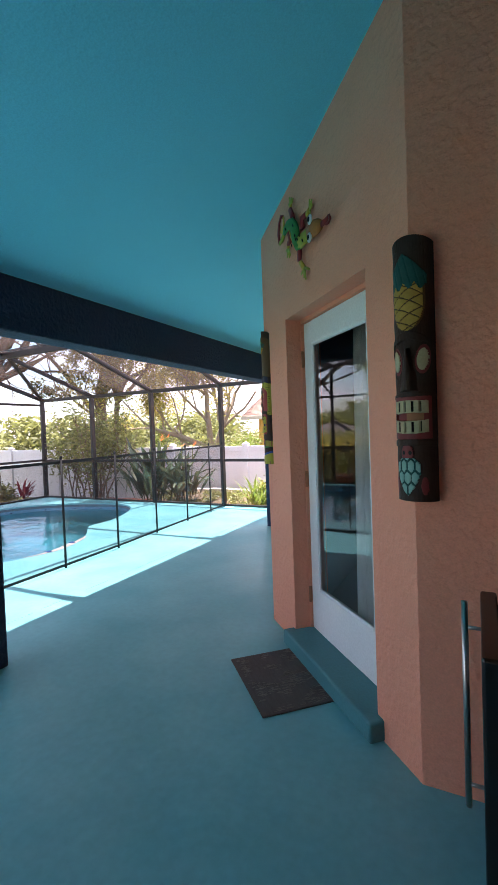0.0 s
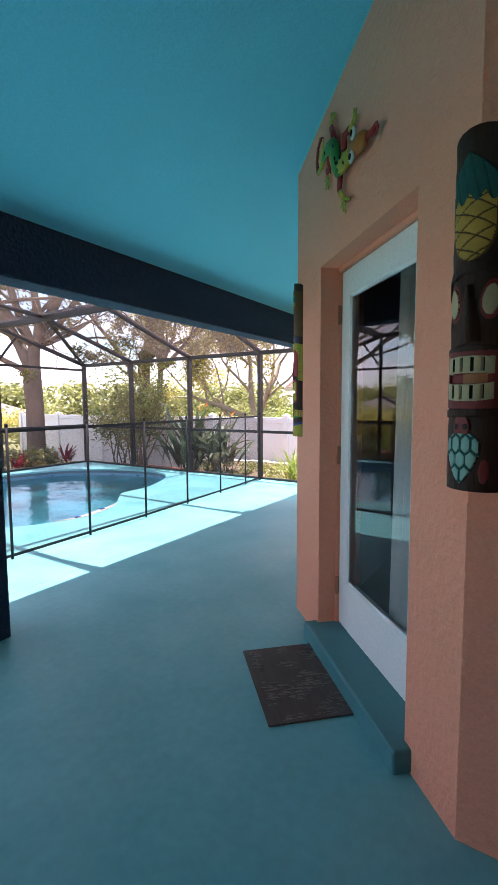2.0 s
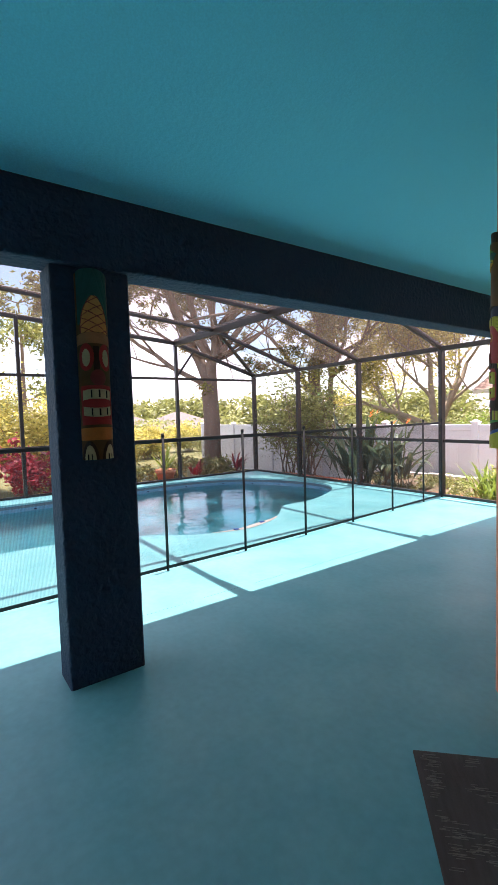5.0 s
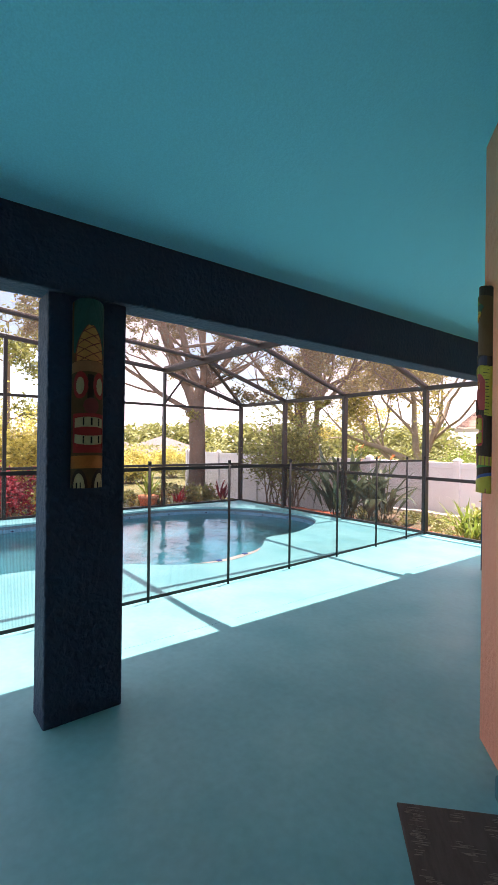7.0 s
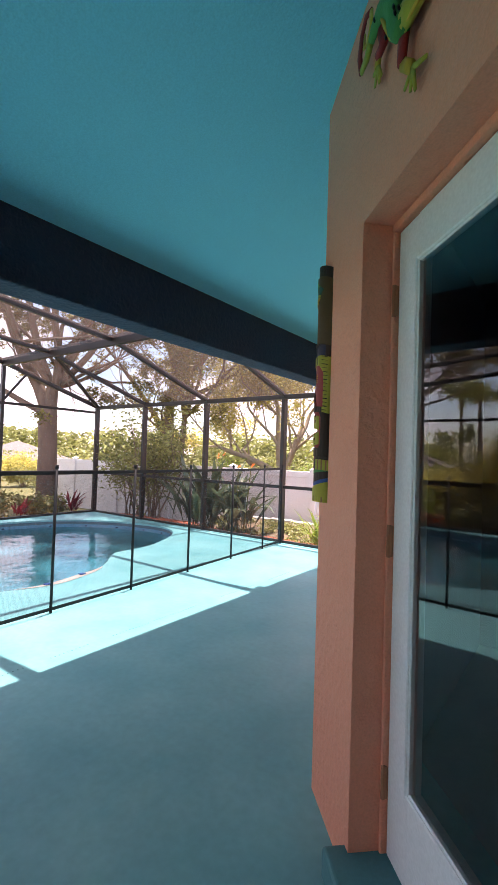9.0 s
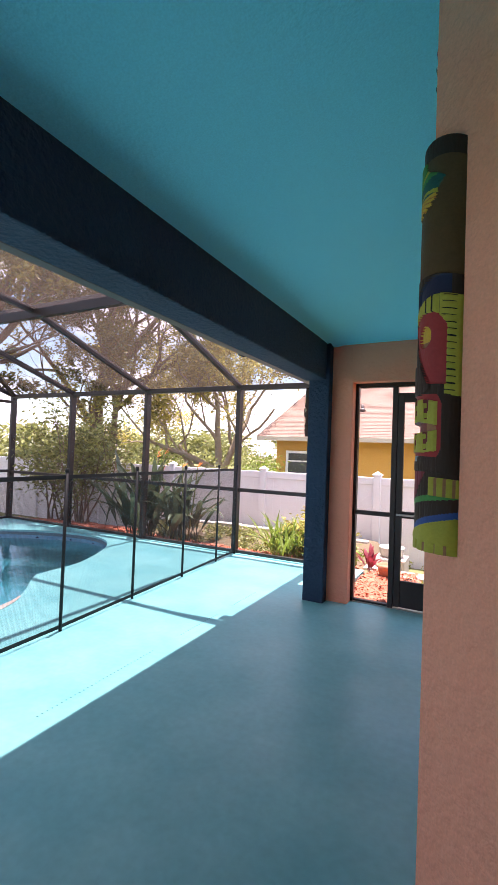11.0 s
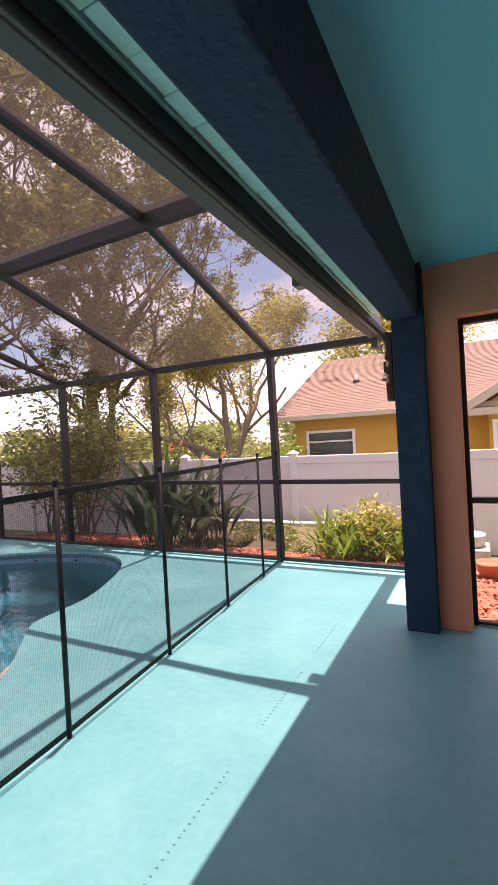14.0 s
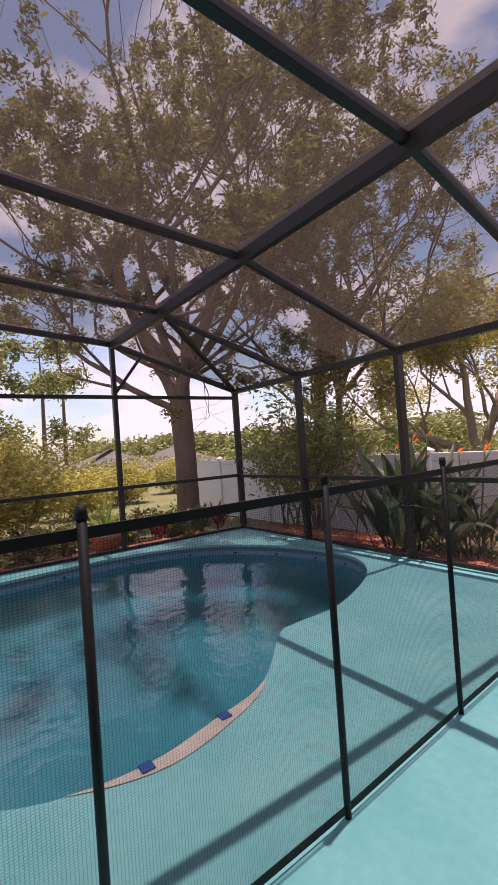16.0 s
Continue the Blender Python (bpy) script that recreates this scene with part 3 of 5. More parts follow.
for y1, y0 in zip(SIDE, SIDE[1:]):
    tz = CT if y1 == CY else cage_z(y1)
    for z in (0.88, 2.17):
        part("side_rail", box(CX - 0.025, CX + 0.025, y0 + 0.03, y1 - 0.03, z - 0.025, z + 0.025, 0.003, 1), M["bronze"], cage)
    part("sill_rail", box(CX - 0.025, CX + 0.025, y0 + 0.03, y1 - 0.03, 0, 0.04, 0.003, 1), M["bronze"], cage)
    part("top_rail", bar((CX, y0, cage_z(y0)), (CX, y1, tz), 0.06, 0.08), M["bronze"], cage)
    cloth("screen", [(CX, y1, 0.04), (CX, y0, 0.04), (CX, y0, cage_z(y0) - 0.03), (CX, y1, tz - 0.03)], M["screen_wall"], cage)
part("knee_brace", bar((CX, HY, 2.2), (CX + 0.02, HY + 0.42, HT - 0.16), 0.04, 0.04), M["bronze"], cage)
# roof frames across, purlins along
for y in (HY, 4.35, 2.1, -0.4):
    top = cage_z(y)
    part("roof_beam", box(CX, -1.579, y - 0.03, y + 0.03, top - 0.075, top + 0.075, 0.004, 1), M["bronze"], cage)
    part("knee_brace", bar((-2.06, y, top - 0.08), (-1.57, y, top - 0.56), 0.05, 0.05), M["bronze"], cage)
    part("riser", box(-1.576, -1.485, y - 0.03, y + 0.03, 2.45, top + 0.075, 0.004, 1), M["bronze"], cage)
ROWS_X = [-1.578, -2.715, -4.35, -6.0, CX]
BAYS = ((HY, 4.35), (4.35, 2.1), (2.1, -0.4), (-0.4, -4.0))
for x in ROWS_X[1:4]:
    for y1, y0 in BAYS:
        part("purlin", bar((x, y0 + 0.03, cage_z(y0 + 0.03) + 0.015), (x, y1 - 0.03, cage_z(y1 - 0.03) + 0.015), 0.06, 0.07), M["bronze"], cage)
    part("hip_purlin", bar((x, HY, HT + 0.01), (x, CY, CT), 0.055, 0.07), M["bronze"], cage)
part("hip_brace", bar((-6.0, HY + 0.1, HT - 0.03), (CX, CY, CT), 0.05, 0.06), M["bronze"], cage)
for x0, x1 in zip(ROWS_X, ROWS_X[1:]):
    cloth("roof_screen", [(x1, HY, HT + 0.02), (x0, HY, HT + 0.02), (x0, CY, CT), (x1, CY, CT)], M["screen_roof"], cage)
    for y1, y0 in BAYS:
        cloth("roof_screen", [(x1, y0, cage_z(y0) + 0.02), (x0, y0, cage_z(y0) + 0.02), (x0, y1, cage_z(y1) + 0.02), (x1, y1, cage_z(y1) + 0.02)], M["screen_roof"], cage)
# lamp box under the gutter beam
spot = thing("eave_floodlight", "small dark floodlight fixed under the gutter beam", "lamp", Matrix.Translation((-1.613, 6.68, 2.29)))
part("housing", box(-0.035, 0.035, -0.05, 0.05, -0.045, 0.04, 0.008), M["bronze"], spot)
part("lens", box(-0.027, 0.027, -0.04, 0.04, -0.05, -0.045, 0.002, 1), M["dark_glass"], spot)

# ---- pool safety fence ----
fence = thing("pool_fence", "black mesh pool safety fence on slim poles", "fence")
FX = [(-2.30, -0.5), (-2.30, 0.37), (-2.30, 1.23), (-2.31, 2.1), (-2.34, 2.96), (-2.385, 3.825), (-2.415, 4.685), (-2.455, 5.535), (-2.52, 6.385), (-2.58, 7.24), (-2.645, 8.05), (-2.68, 8.58)]
FH = 1.2
for x, y in FX:
    pole = tube([(x, y, 0), (x, y, FH - 0.02)], [0.0125, 0.0125], 10)
    post = part("post", pole, M["black"], fence)
    part("cap", tube([(x, y, FH - 0.02), (x, y, FH + 0.012)], [0.016, 0.014], 10), M["black"], post)
for (x0, y0), (x1, y1) in zip(FX, FX[1:]):
    d = Vector((x1 - x0, y1 - y0, 0)).normalized() * 0.012
    a, b = Vector((x0, y0, 0)) + d, Vector((x1, y1, 0)) - d
    cloth("mesh_panel", [(a.x, a.y, 0.045), (b.x, b.y, 0.045), (b.x, b.y, FH - 0.07), (a.x, a.y, FH - 0.07)], M["pool_mesh"], fence)
    part("bottom_band", bar((a.x, a.y, 0.032), (b.x, b.y, 0.032), 0.005, 0.028, 0.001), M["band"], fence)
    part("top_band", bar((a.x, a.y, FH - 0.055), (b.x, b.y, FH - 0.055), 0.005, 0.03, 0.001), M["band"], fence)

# ---- porch things ----
door = thing("door_1", "white full-light glazed door with painted hinges standing closed", "door", DIAG, kind="structure")
D0, D1, DB, DT = R0 + 0.015, R1 - 0.015, 0.10, RT - 0.03
bm = bmesh.new()
add_box(bm, R0, D0 - 0.003, 0.10, 0.20, 0.0, RT, 0.004)
add_box(bm, D1 + 0.003, R1, 0.10, 0.20, 0.0, RT, 0.004)
add_box(bm, R0, R1, 0.10, 0.20, DT + 0.004, RT, 0.004)
part("frame", bm, M["salmon"], door, "salmon painted door frame")
ST = 0.128
bm = bmesh.new()
add_box(bm, D0, D0 + ST, 0.12, 0.165, DB, DT, 0.004)
add_box(bm, D1 - ST, D1, 0.12, 0.165, DB, DT, 0.004)
add_box(bm, D0 + ST, D1 - ST, 0.12, 0.165, DT - 0.13, DT)
add_box(bm, D0 + ST, D1 - ST, 0.12, 0.165, DB, DB + 0.27)
leaf = part("leaf", bm, M["white"], door)
g0, g1, gb0, gt0 = D0 + ST, D1 - ST, DB + 0.27, DT - 0.13
bm = bmesh.new()
for i, (w, dpt) in enumerate(((0.032, 0.104), (0.016, 0.098))):
    o = 0.0 if i == 0 else 0.010
    add_box(bm, g0 + o, g0 + o + w, dpt, 0.125, gb0 + o, gt0 - o, 0.004, 1)
    add_box(bm, g1 - o - w, g1 - o, dpt, 0.125, gb0 + o, gt0 - o, 0.004, 1)
    add_box(bm, g0 + o + w, g1 - o - w, dpt + 0.0005, 0.1245, gb0 + o, gb0 + o + w, 0.004, 1)
    add_box(bm, g0 + o + w, g1 - o - w, dpt + 0.0005, 0.1245, gt0 - o - w, gt0 - o, 0.004, 1)
part("glazing_bead", bm, M["white"], leaf, "stepped white glazing bead")
bm = bmesh.new()
bm.faces.new([bm.verts.new((x, 0.111, z)) for x, z in ((g0 + 0.02, gb0 + 0.02), (g1 - 0.02, gb0 + 0.02), (g1 - 0.02, gt0 - 0.02), (g0 + 0.02, gt0 - 0.02))])
pane = part("pane", bm, M["glass"], leaf, "clear glass pane")
pane.visible_shadow = False
if pane.data.polygons[0].normal.y > 0:
    pane.data.flip_normals()
for z in (0.32, 1.08, 1.86):
    hinge = bmesh.new()
    add_box(hinge, D0 - 0.013, D0 + 0.004, 0.108, 0.119, z - 0.05, z + 0.05, 0.002, 1)
    k = tube([(D0 - 0.004, 0.106, z - 0.052), (D0 - 0.004, 0.106, z + 0.052)], [0.007, 0.007], 8)
    me = bpy.data.meshes.new("knuckle")
    k.to_mesh(me)
    k.free()
    hinge.from_mesh(me)
    part("hinge", hinge, M["terracotta"], door, "butt hinge painted over in salmon")
bm = box(R0 - 0.04, R1 + 0.05, -0.075, 0.2, 0.0, 0.098, 0.014, 3)
solid("door_step", bm, M["step"], "teal painted concrete step below the glazed door", "step", "structure", m=DIAG)

# room behind the glass
def room_mesh():
    bm = bmesh.new()
    ring = [(0.50, 4.7), (0.50, 6.2), (3.6, 6.2), (3.6, 3.35), (1.75, 3.35)]
    lo = [bm.verts.new((x, y, 0.06)) for x, y in ring]
    hi = [bm.verts.new((x, y, 2.5)) for x, y in ring]
    for i in range(4):
        bm.faces.new((lo[i], lo[i + 1], hi[i + 1], hi[i]))
    bm.faces.new(lo)
    bm.faces.new(hi)
    return bm


solid("room_inside", room_mesh(), M["room"], "dim room seen through the door glass", "room", "structure")


def curtain_mesh(x0, x1, y, z0, z1, folds):
    bm = bmesh.new()
    n = folds * 10
    rows = []
    for z, gather in ((z0, 1.0), ((z0 + z1) / 2, 0.95), (z1, 0.9)):
        rows.append([bm.verts.new((x0 + (x1 - x0) * i / n * gather + (1 - gather) * (x1 - x0), y + 0.028 * math.sin(i / 10 * math.tau) + 0.01 * math.sin(i * 1.7), z)) for i in range(n + 1)])
    for a, b in zip(rows, rows[1:]):
        for i in range(n):
            f = bm.faces.new((a[i], a[i + 1], b[i + 1], b[i]))
            f.smooth = True
    bmesh.ops.solidify(bm, geom=bm.faces[:], thickness=0.003)
    return bm


curtain = thing("curtain", "pale sage curtain drawn aside behind the door glass", "curtain", DIAG)
part("panel", curtain_mesh(g0 + 0.33, g1 + 0.12, 0.185, 0.12, DT - 0.1, 5), M["curtain"], curtain)
part("rod", tube([(g0 - 0.1, 0.185, DT - 0.09), (g1 + 0.2, 0.185, DT - 0.09)], [0.011, 0.011], 8), M["steel"], curtain)

# doormat
mat_m = Matrix.Translation((0.555, 3.57, 0.0)) @ Matrix.Rotation(math.atan2(-0.72, 0.693), 4, "Z")
mat_t = thing("doormat", "worn brown woven doormat before the glazed door", "doormat", mat_m)
part("mat", box(-0.30, 0.30, -0.205, 0.205, 0.0, 0.011, 0.004, 2), M["mat"], mat_t)
rnd = random.Random(5)
bm = bmesh.new()
for i in range(700):
    x, yy, ln = rnd.uniform(-0.285, 0.285), rnd.uniform(-0.185, 0.17), rnd.uniform(0.01, 0.05)
    if noise.noise(Vector((x * 7, yy * 7, 3))) < 0.0:
        continue
    add_box(bm, x, x + 0.0018, yy, yy + ln, 0.0105, 0.0122)
tagged(part("fleck", bm, M["mat_fleck"], mat_t, "pale worn threads"), kind="stuff")

# black cabinet with a bar handle
fr = thing("beverage_cooler", "gloss black cooler cabinet with a long steel bar handle", "cooler", Matrix.Translation((1.603, 2.5, 0.0)))
part("body", box(0.03, 0.52, 0.0, 0.52, 0.03, 0.84, 0.012), M["fridge"], fr)
cdoor = part("door", box(-0.025, 0.026, 0.003, 0.517, 0.05, 0.825, 0.008), M["fridge"], fr)
part("handle", tube([(-0.075, 0.485, 0.06), (-0.075, 0.485, 0.79)], [0.011, 0.011], 12), M["steel"], cdoor, "brushed steel bar handle")
for z in (0.14, 0.70):
    part("standoff", tube([(-0.075, 0.485, z), (-0.02, 0.485, z)], [0.007, 0.007], 8), M["steel"], cdoor)
for x, yy in ((0.06, 0.05), (0.47, 0.05), (0.06, 0.47), (0.47, 0.47)):
    part("foot", tube([(x, yy, 0.0), (x, yy, 0.035)], [0.02, 0.02], 10), M["black"], fr)

# screen door and side panel at the end of the porch
sdoor = thing("door_2", "dark bronze screen door standing closed with a solid kick plate", "door", Matrix.Translation((0, 7.5, 0)), kind="structure")
P0, P1 = -0.395, SD1 - 0.03
bm = bmesh.new()
add_box(bm, SD0, SD0 + 0.03, -0.03, 0.03, 0, SDT, 0.003, 1)
add_box(bm, SD1 - 0.03, SD1, -0.03, 0.03, 0, SDT, 0.003, 1)
add_box(bm, SD0 + 0.03, SD1 - 0.03, -0.03, 0.03, SDT - 0.04, SDT, 0.003, 1)
add_box(bm, P0 - 0.05, P0 - 0.002, -0.03, 0.03, 0, SDT - 0.04, 0.003, 1)
add_box(bm, SD0 + 0.03, P0 - 0.05, -0.025, 0.025, 0.0, 0.03, 0.003, 1)
add_box(bm, SD0 + 0.03, P0 - 0.05, -0.025, 0.025, 0.83, 0.87, 0.003, 1)
part("frame", bm, M["bronze"], sdoor)
bm = bmesh.new()
TP = SDT - 0.11
add_box(bm, P0, P0 + 0.055, -0.022, 0.022, 0.02, TP, 0.003, 1)
add_box(bm, P1 - 0.055, P1 - 0.003, -0.022, 0.022, 0.02, TP, 0.003, 1)
add_box(bm, P0 + 0.055, P1 - 0.055, -0.022, 0.022, TP - 0.075, TP, 0.003, 1)
add_box(bm, P0 + 0.055, P1 - 0.055, -0.022, 0.022, 0.83, 0.89, 0.003, 1)
sleaf = part("leaf", bm, M["bronze"], sdoor)
part("kick_plate", box(P0 + 0.055, P1 - 0.055, -0.016, 0.016, 0.02, 0.26, 0.003, 1), M["bronze"], sleaf)
part("transom", box(P0, P1, -0.022, 0.022, TP + 0.004, TP + 0.012, 0.001, 1), M["bronze"], sdoor)
bm = box(P0 + 0.01, P0 + 0.24, -0.045, -0.022, 0.85, 0.868, 0.004, 1)
part("handle", bm, M["steel"], sleaf, "slim latch handle")
for z0, z1 in ((0.26, 0.83), (0.89, TP - 0.075)):
    cloth("screen", [(P0 + 0.05, 0, z0), (P1 - 0.05, 0, z0), (P1 - 0.05, 0, z1), (P0 + 0.05, 0, z1)], M["screen_wall"], sleaf)
for z0, z1 in ((0.03, 0.83), (0.87, SDT - 0.04)):
    cloth("screen", [(SD0 + 0.03, 0, z0), (P0 - 0.05, 0, z0), (P0 - 0.05, 0, z1), (SD0 + 0.03, 0, z1)], M["screen_wall"], sdoor)
part("threshold", box(SD0, SD1, -0.03, 0.04, -0.02, 0.012, 0.003, 1), M["steel"], sdoor, "pale metal threshold")

# ---- carved wall plaques ----
def lens_in(u, v, cu, cv, ru, rv):
    return ((u - cu) / ru) ** 2 + ((v - cv) / rv) ** 2 < 1


def lattice(u, v, cell, turn=1.0):
    """Distance to the nearest seam of a hexagon lattice, 0 at a seam."""
    x, y = u / cell, v / cell * 5.2 * turn
    best = []
    j0 = math.floor(y / 0.866)
    for j in (j0 - 1, j0, j0 + 1, j0 + 2):
        i0 = math.floor(x - 0.5 * (j % 2))
        for i in (i0, i0 + 1):
            best.append(math.hypot(x - i - 0.5 * (j % 2), y - j * 0.866))
    best.sort()
    return best[1] - best[0]


def pineapple(u, v, lo, hi, half, round_end, seams, skin):
    """Painted pineapple: a body with crossed seams and a toothed leaf crown."""
    w = (v - lo) / (hi - lo)
    edge = half * math.sqrt(max(1 - (1 - min(w / 0.62, 1)) ** 2, 0)) if round_end else half * (1 - max(w - 0.1, 0) ** 2.2)
    tooth = 0.030 * abs(((u * 2.7 + 0.2) % 1) - 0.5) * 2
    if round_end and w > 0.86 and v > hi - 0.028 + tooth - 0.004 and abs(u) < half + 0.06 and v < hi + 0.11 - 0.10 * abs(u + 0.1):
        return ("teal", 0.007 if ((u * 4 + v * 9) % 1) > 0.18 else 0.002)
    if 0 <= w <= 1 and abs(u) < edge:
        a, b = (v * 21 + u * 1.15) % 1, (v * 21 - u * 1.3 + 0.3) % 1
        return (seams, 0.003) if min(a, b) < 0.10 or abs(u) > edge - 0.05 else (skin, 0.010)
    if not round_end and w > 0.25 and abs(u) < 0.85:
        return ("teal", 0.006 if ((u * 3 + (v * 9 if u > 0 else -v * 9)) % 1) > 0.2 else 0.002)
    return None


def tooth_row(u, v, lo, hi, half, slits, paint, bow):
    """A bowed row of carved teeth with short dark slits."""
    c = bow * u * u
    if lo + c < v < hi + c and abs(u) < half:
        for s in slits:
            if abs(u - s) < 0.035 and lo + c + 0.006 < v < hi + c - 0.004:
                return ("black", -0.002)
        return (paint, 0.013)
    return None


def paint_a(u, v):
    p = pineapple(u, v, 0.645, 0.828, 0.62, True, "brown", "gold")
    if p:
        return p
    for c in (-0.5, 0.5):
        tilt = 0.05 * (abs(u) - 0.5)
        if lens_in(u, v, c, 0.540 + tilt, 0.20, 0.041):
            return ("ivory", 0.006)
        if lens_in(u, v, c, 0.540 + tilt, 0.27, 0.054):
            return ("maroon", -0.005)
        if lens_in(u, v, c, 0.540 + tilt, 0.34, 0.066):
            return ("wood", -0.003)
    nose = 0.07 + 0.27 * max(0.58 - v, 0) / 0.16
    if 0.42 < v < 0.58 and abs(u) < nose:
        return ("wood", 0.030 * (1 - (u / nose) ** 2) + 0.004)
    if abs(v - 0.628 + 0.05 * u * u) < 0.015:
        return ("wood", 0.016)
    for lo, hi, bow in ((0.336, 0.384, 0.006), (0.258, 0.306, 0.022)):
        p = tooth_row(u, v, lo, hi, 0.66, (-0.38, -0.12, 0.14, 0.4), "ivory", bow)
        if p:
            return p
    if 0.295 < v < 0.345 and abs(u) < 0.60:
        return ("tan" if -0.12 < u < 0.45 else "maroon", -0.012)
    if abs(u) < 0.80 and 0.236 < v - 0.012 * u * u < 0.398:
        return ("maroon", 0.010)
    if 0.398 <= v < 0.415 or 0.214 < v <= 0.236:
        return ("wood", 0.014)
    if 0.022 < v < 0.165 and abs(u + 0.1) < 0.46 * min(1, ((v - 0.022) / 0.085) ** 0.7) * min(1, ((0.172 - v) / 0.03) ** 0.5):
        d = lattice(u + 0.1, v, 0.27)
        return ("teal", 0.004) if d < 0.16 else ("aqua", 0.011)
    if lens_in(u, v, -0.1, 0.184, 0.23, 0.036):
        return ("black", 0.012) if lens_in(u, v, 0.02, 0.186, 0.06, 0.008) or lens_in(u, v, -0.22, 0.186, 0.06, 0.008) else ("maroon", 0.010)
    if lens_in(u, v, 0.48, 0.06, 0.13, 0.034) or lens_in(u, v, -0.62, 0.06, 0.12, 0.03):
        return ("maroon", 0.005)
    return ("wood", 0.003 * math.sin(v * 60 + u * 3))


def paint_p(u, v):
    p = pineapple(u, v, 0.675, 0.86, 0.72, False, "maroon", "orange_pale")
    if p:
        return p
    for c in (-0.47, 0.5):
        if lens_in(u, v, c, 0.542, 0.2, 0.046):
            return ("ivory", 0.006)
        if lens_in(u, v, c, 0.545, 0.37, 0.072):
            return ("red", 0.0)
    if lens_in(u, v, 0.05, 0.435, 0.36, 0.042):
        return ("maroon", 0.022)
    if 0.44 < v < 0.6 and abs(u) < 0.15:
        return ("wood", 0.012)
    for lo, hi, bow in ((0.325, 0.376, -0.010), (0.228, 0.276, 0.022)):
        p = tooth_row(u, v, lo, hi, 0.70, (-0.28, 0.06, 0.44), "ivory", bow)
        if p:
            return p
    if 0.188 < v < 0.395 and abs(u) < 0.86 - 0.3 * max(v - 0.33, 0):
        return ("red", 0.008 if abs(u) > 0.74 or v > 0.382 or v < 0.215 else -0.006)
    for c in (-0.5, 0.52):
        if lens_in(u, v, c, -0.01, 0.3, 0.088):
            return ("black", 0.004) if v < 0.03 and abs(abs(u - c) - 0.1) < 0.03 else ("ivory", 0.012)
        if lens_in(u, v, c, -0.01, 0.44, 0.11):
            return ("wood", 0.008)
    if 0.105 < v < 0.172:
        return ("orange", 0.005)
    return ("tan" if 0.615 < v < 0.672 else "brown", 0.004)


def paint_b(u, v):
    w = (u + 0.45) / 1.45
    if v > 0.955:
        return ("wood", 0.0)
    dx, dy = w + 0.04, (v - 0.868) * 7.5
    turn, reach = math.atan2(dy, dx), math.hypot(dx, dy)
    sweep = turn + 0.55 * reach
    if dy > -0.02 and reach < 0.80 - 0.16 * abs(math.sin(sweep * 4.2)) and sweep < 1.75:
        vein = (sweep * 4.2 / math.pi) % 1
        return ("lime", 0.006) if abs(vein - 0.5) < 0.09 else ("green", 0.009) if sweep > 0.85 else ("teal", 0.007)
    if dy < -0.02 and math.hypot(dx - 0.27, dy * 1.35) < 0.36 + 0.02 * math.sin(turn * 30):
        return ("yellow" if (turn * 7) % 1 < 0.72 else "orange", 0.009)
    if v > 0.666:
        strip = 0.05 + 0.22 * max(0.72 - v, 0) / 0.054 * 0.8 + 0.05 * math.sin((v - 0.66) * 18)
        return ("pink_dark", 0.006) if w < strip and v < 0.833 else ("brown", 0.003)
    fan = 0.568 + 0.05 * math.sin(min(max(w, 0) / 0.75, 1) * 1.57)
    if v > fan:
        return ("navy", -0.002) if 0.2 < w < 0.85 and v < fan + 0.045 else ("wood", 0.010)
    loop = 0.545 + 0.03 * math.sin(min(max(w, 0) / 0.45, 1) * 1.57) - 0.5 * max(w - 0.55, 0) ** 2
    if (v > loop or w > 0.80) and v > 0.375 + 0.02 * (1 - w):
        slit = (w * 9) % 1 if w < 0.72 and v > 0.53 else (v * 62) % 1
        return ("black", 0.005) if slit < 0.16 and 0.03 < w < 0.93 else ("lime", 0.012)
    if v > 0.40:
        if w < 0.10 + max(0.53 - v, 0) * 3.4:
            return ("wood", 0.016 if v < 0.45 else 0.010)
        if lens_in(w, v, 0.40, 0.517, 0.14, 0.026):
            return ("yellow" if v > 0.505 else "tan", -0.008)
        return ("red", 0.004)
    if lens_in(w, v, 0.28, 0.395, 0.3, 0.022):
        return ("wood", 0.016)
    for lo, hi, bow in ((0.308, 0.365, -0.012), (0.234, 0.284, 0.012)):
        c = bow * max(w - 0.3, 0) ** 2 * 4
        if lo + c < v < hi + c and w < 0.68:
            if min(abs(w - k) for k in (0.06, 0.26, 0.52)) < 0.035 * (v - lo + 0.03) / 0.06 and v > lo + 0.008:
                return ("maroon", 0.002)
            return ("lime", 0.014)
    if 0.28 < v < 0.312 and w < 0.66:
        return ("tan" if w > 0.42 else "maroon", -0.012)
    if 0.226 < v < 0.376 and w < 0.76 - 30 * max(abs(v - 0.3) - 0.05, 0) ** 2 * 4:
        return ("red", 0.006)
    if 0.214 < v < 0.234 and w < 0.32:
        return ("sky_pale", 0.008)
    if v > 0.19:
        return ("wood", 0.014 if w > 0.7 else 0.010)
    if 0.134 < v < 0.178 and w > 0.57:
        return ("tan", 0.004) if min(abs(w - 0.69), abs(w - 0.82), abs(w - 0.95)) < 0.018 else ("lime", 0.010)
    green = 0.092 + 0.048 * math.sqrt(max(w, 0))
    if abs(v - green) < 0.007:
        return ("green", 0.005)
    if v > green and w < 0.5 * (v - 0.06) / 0.13:
        return ("maroon", 0.002) if (w * 9) % 1 < 0.14 else ("pink_dark", 0.007)
    blue = 0.03 + 0.066 * math.sqrt(max(w - 0.14, 0) / 0.86)
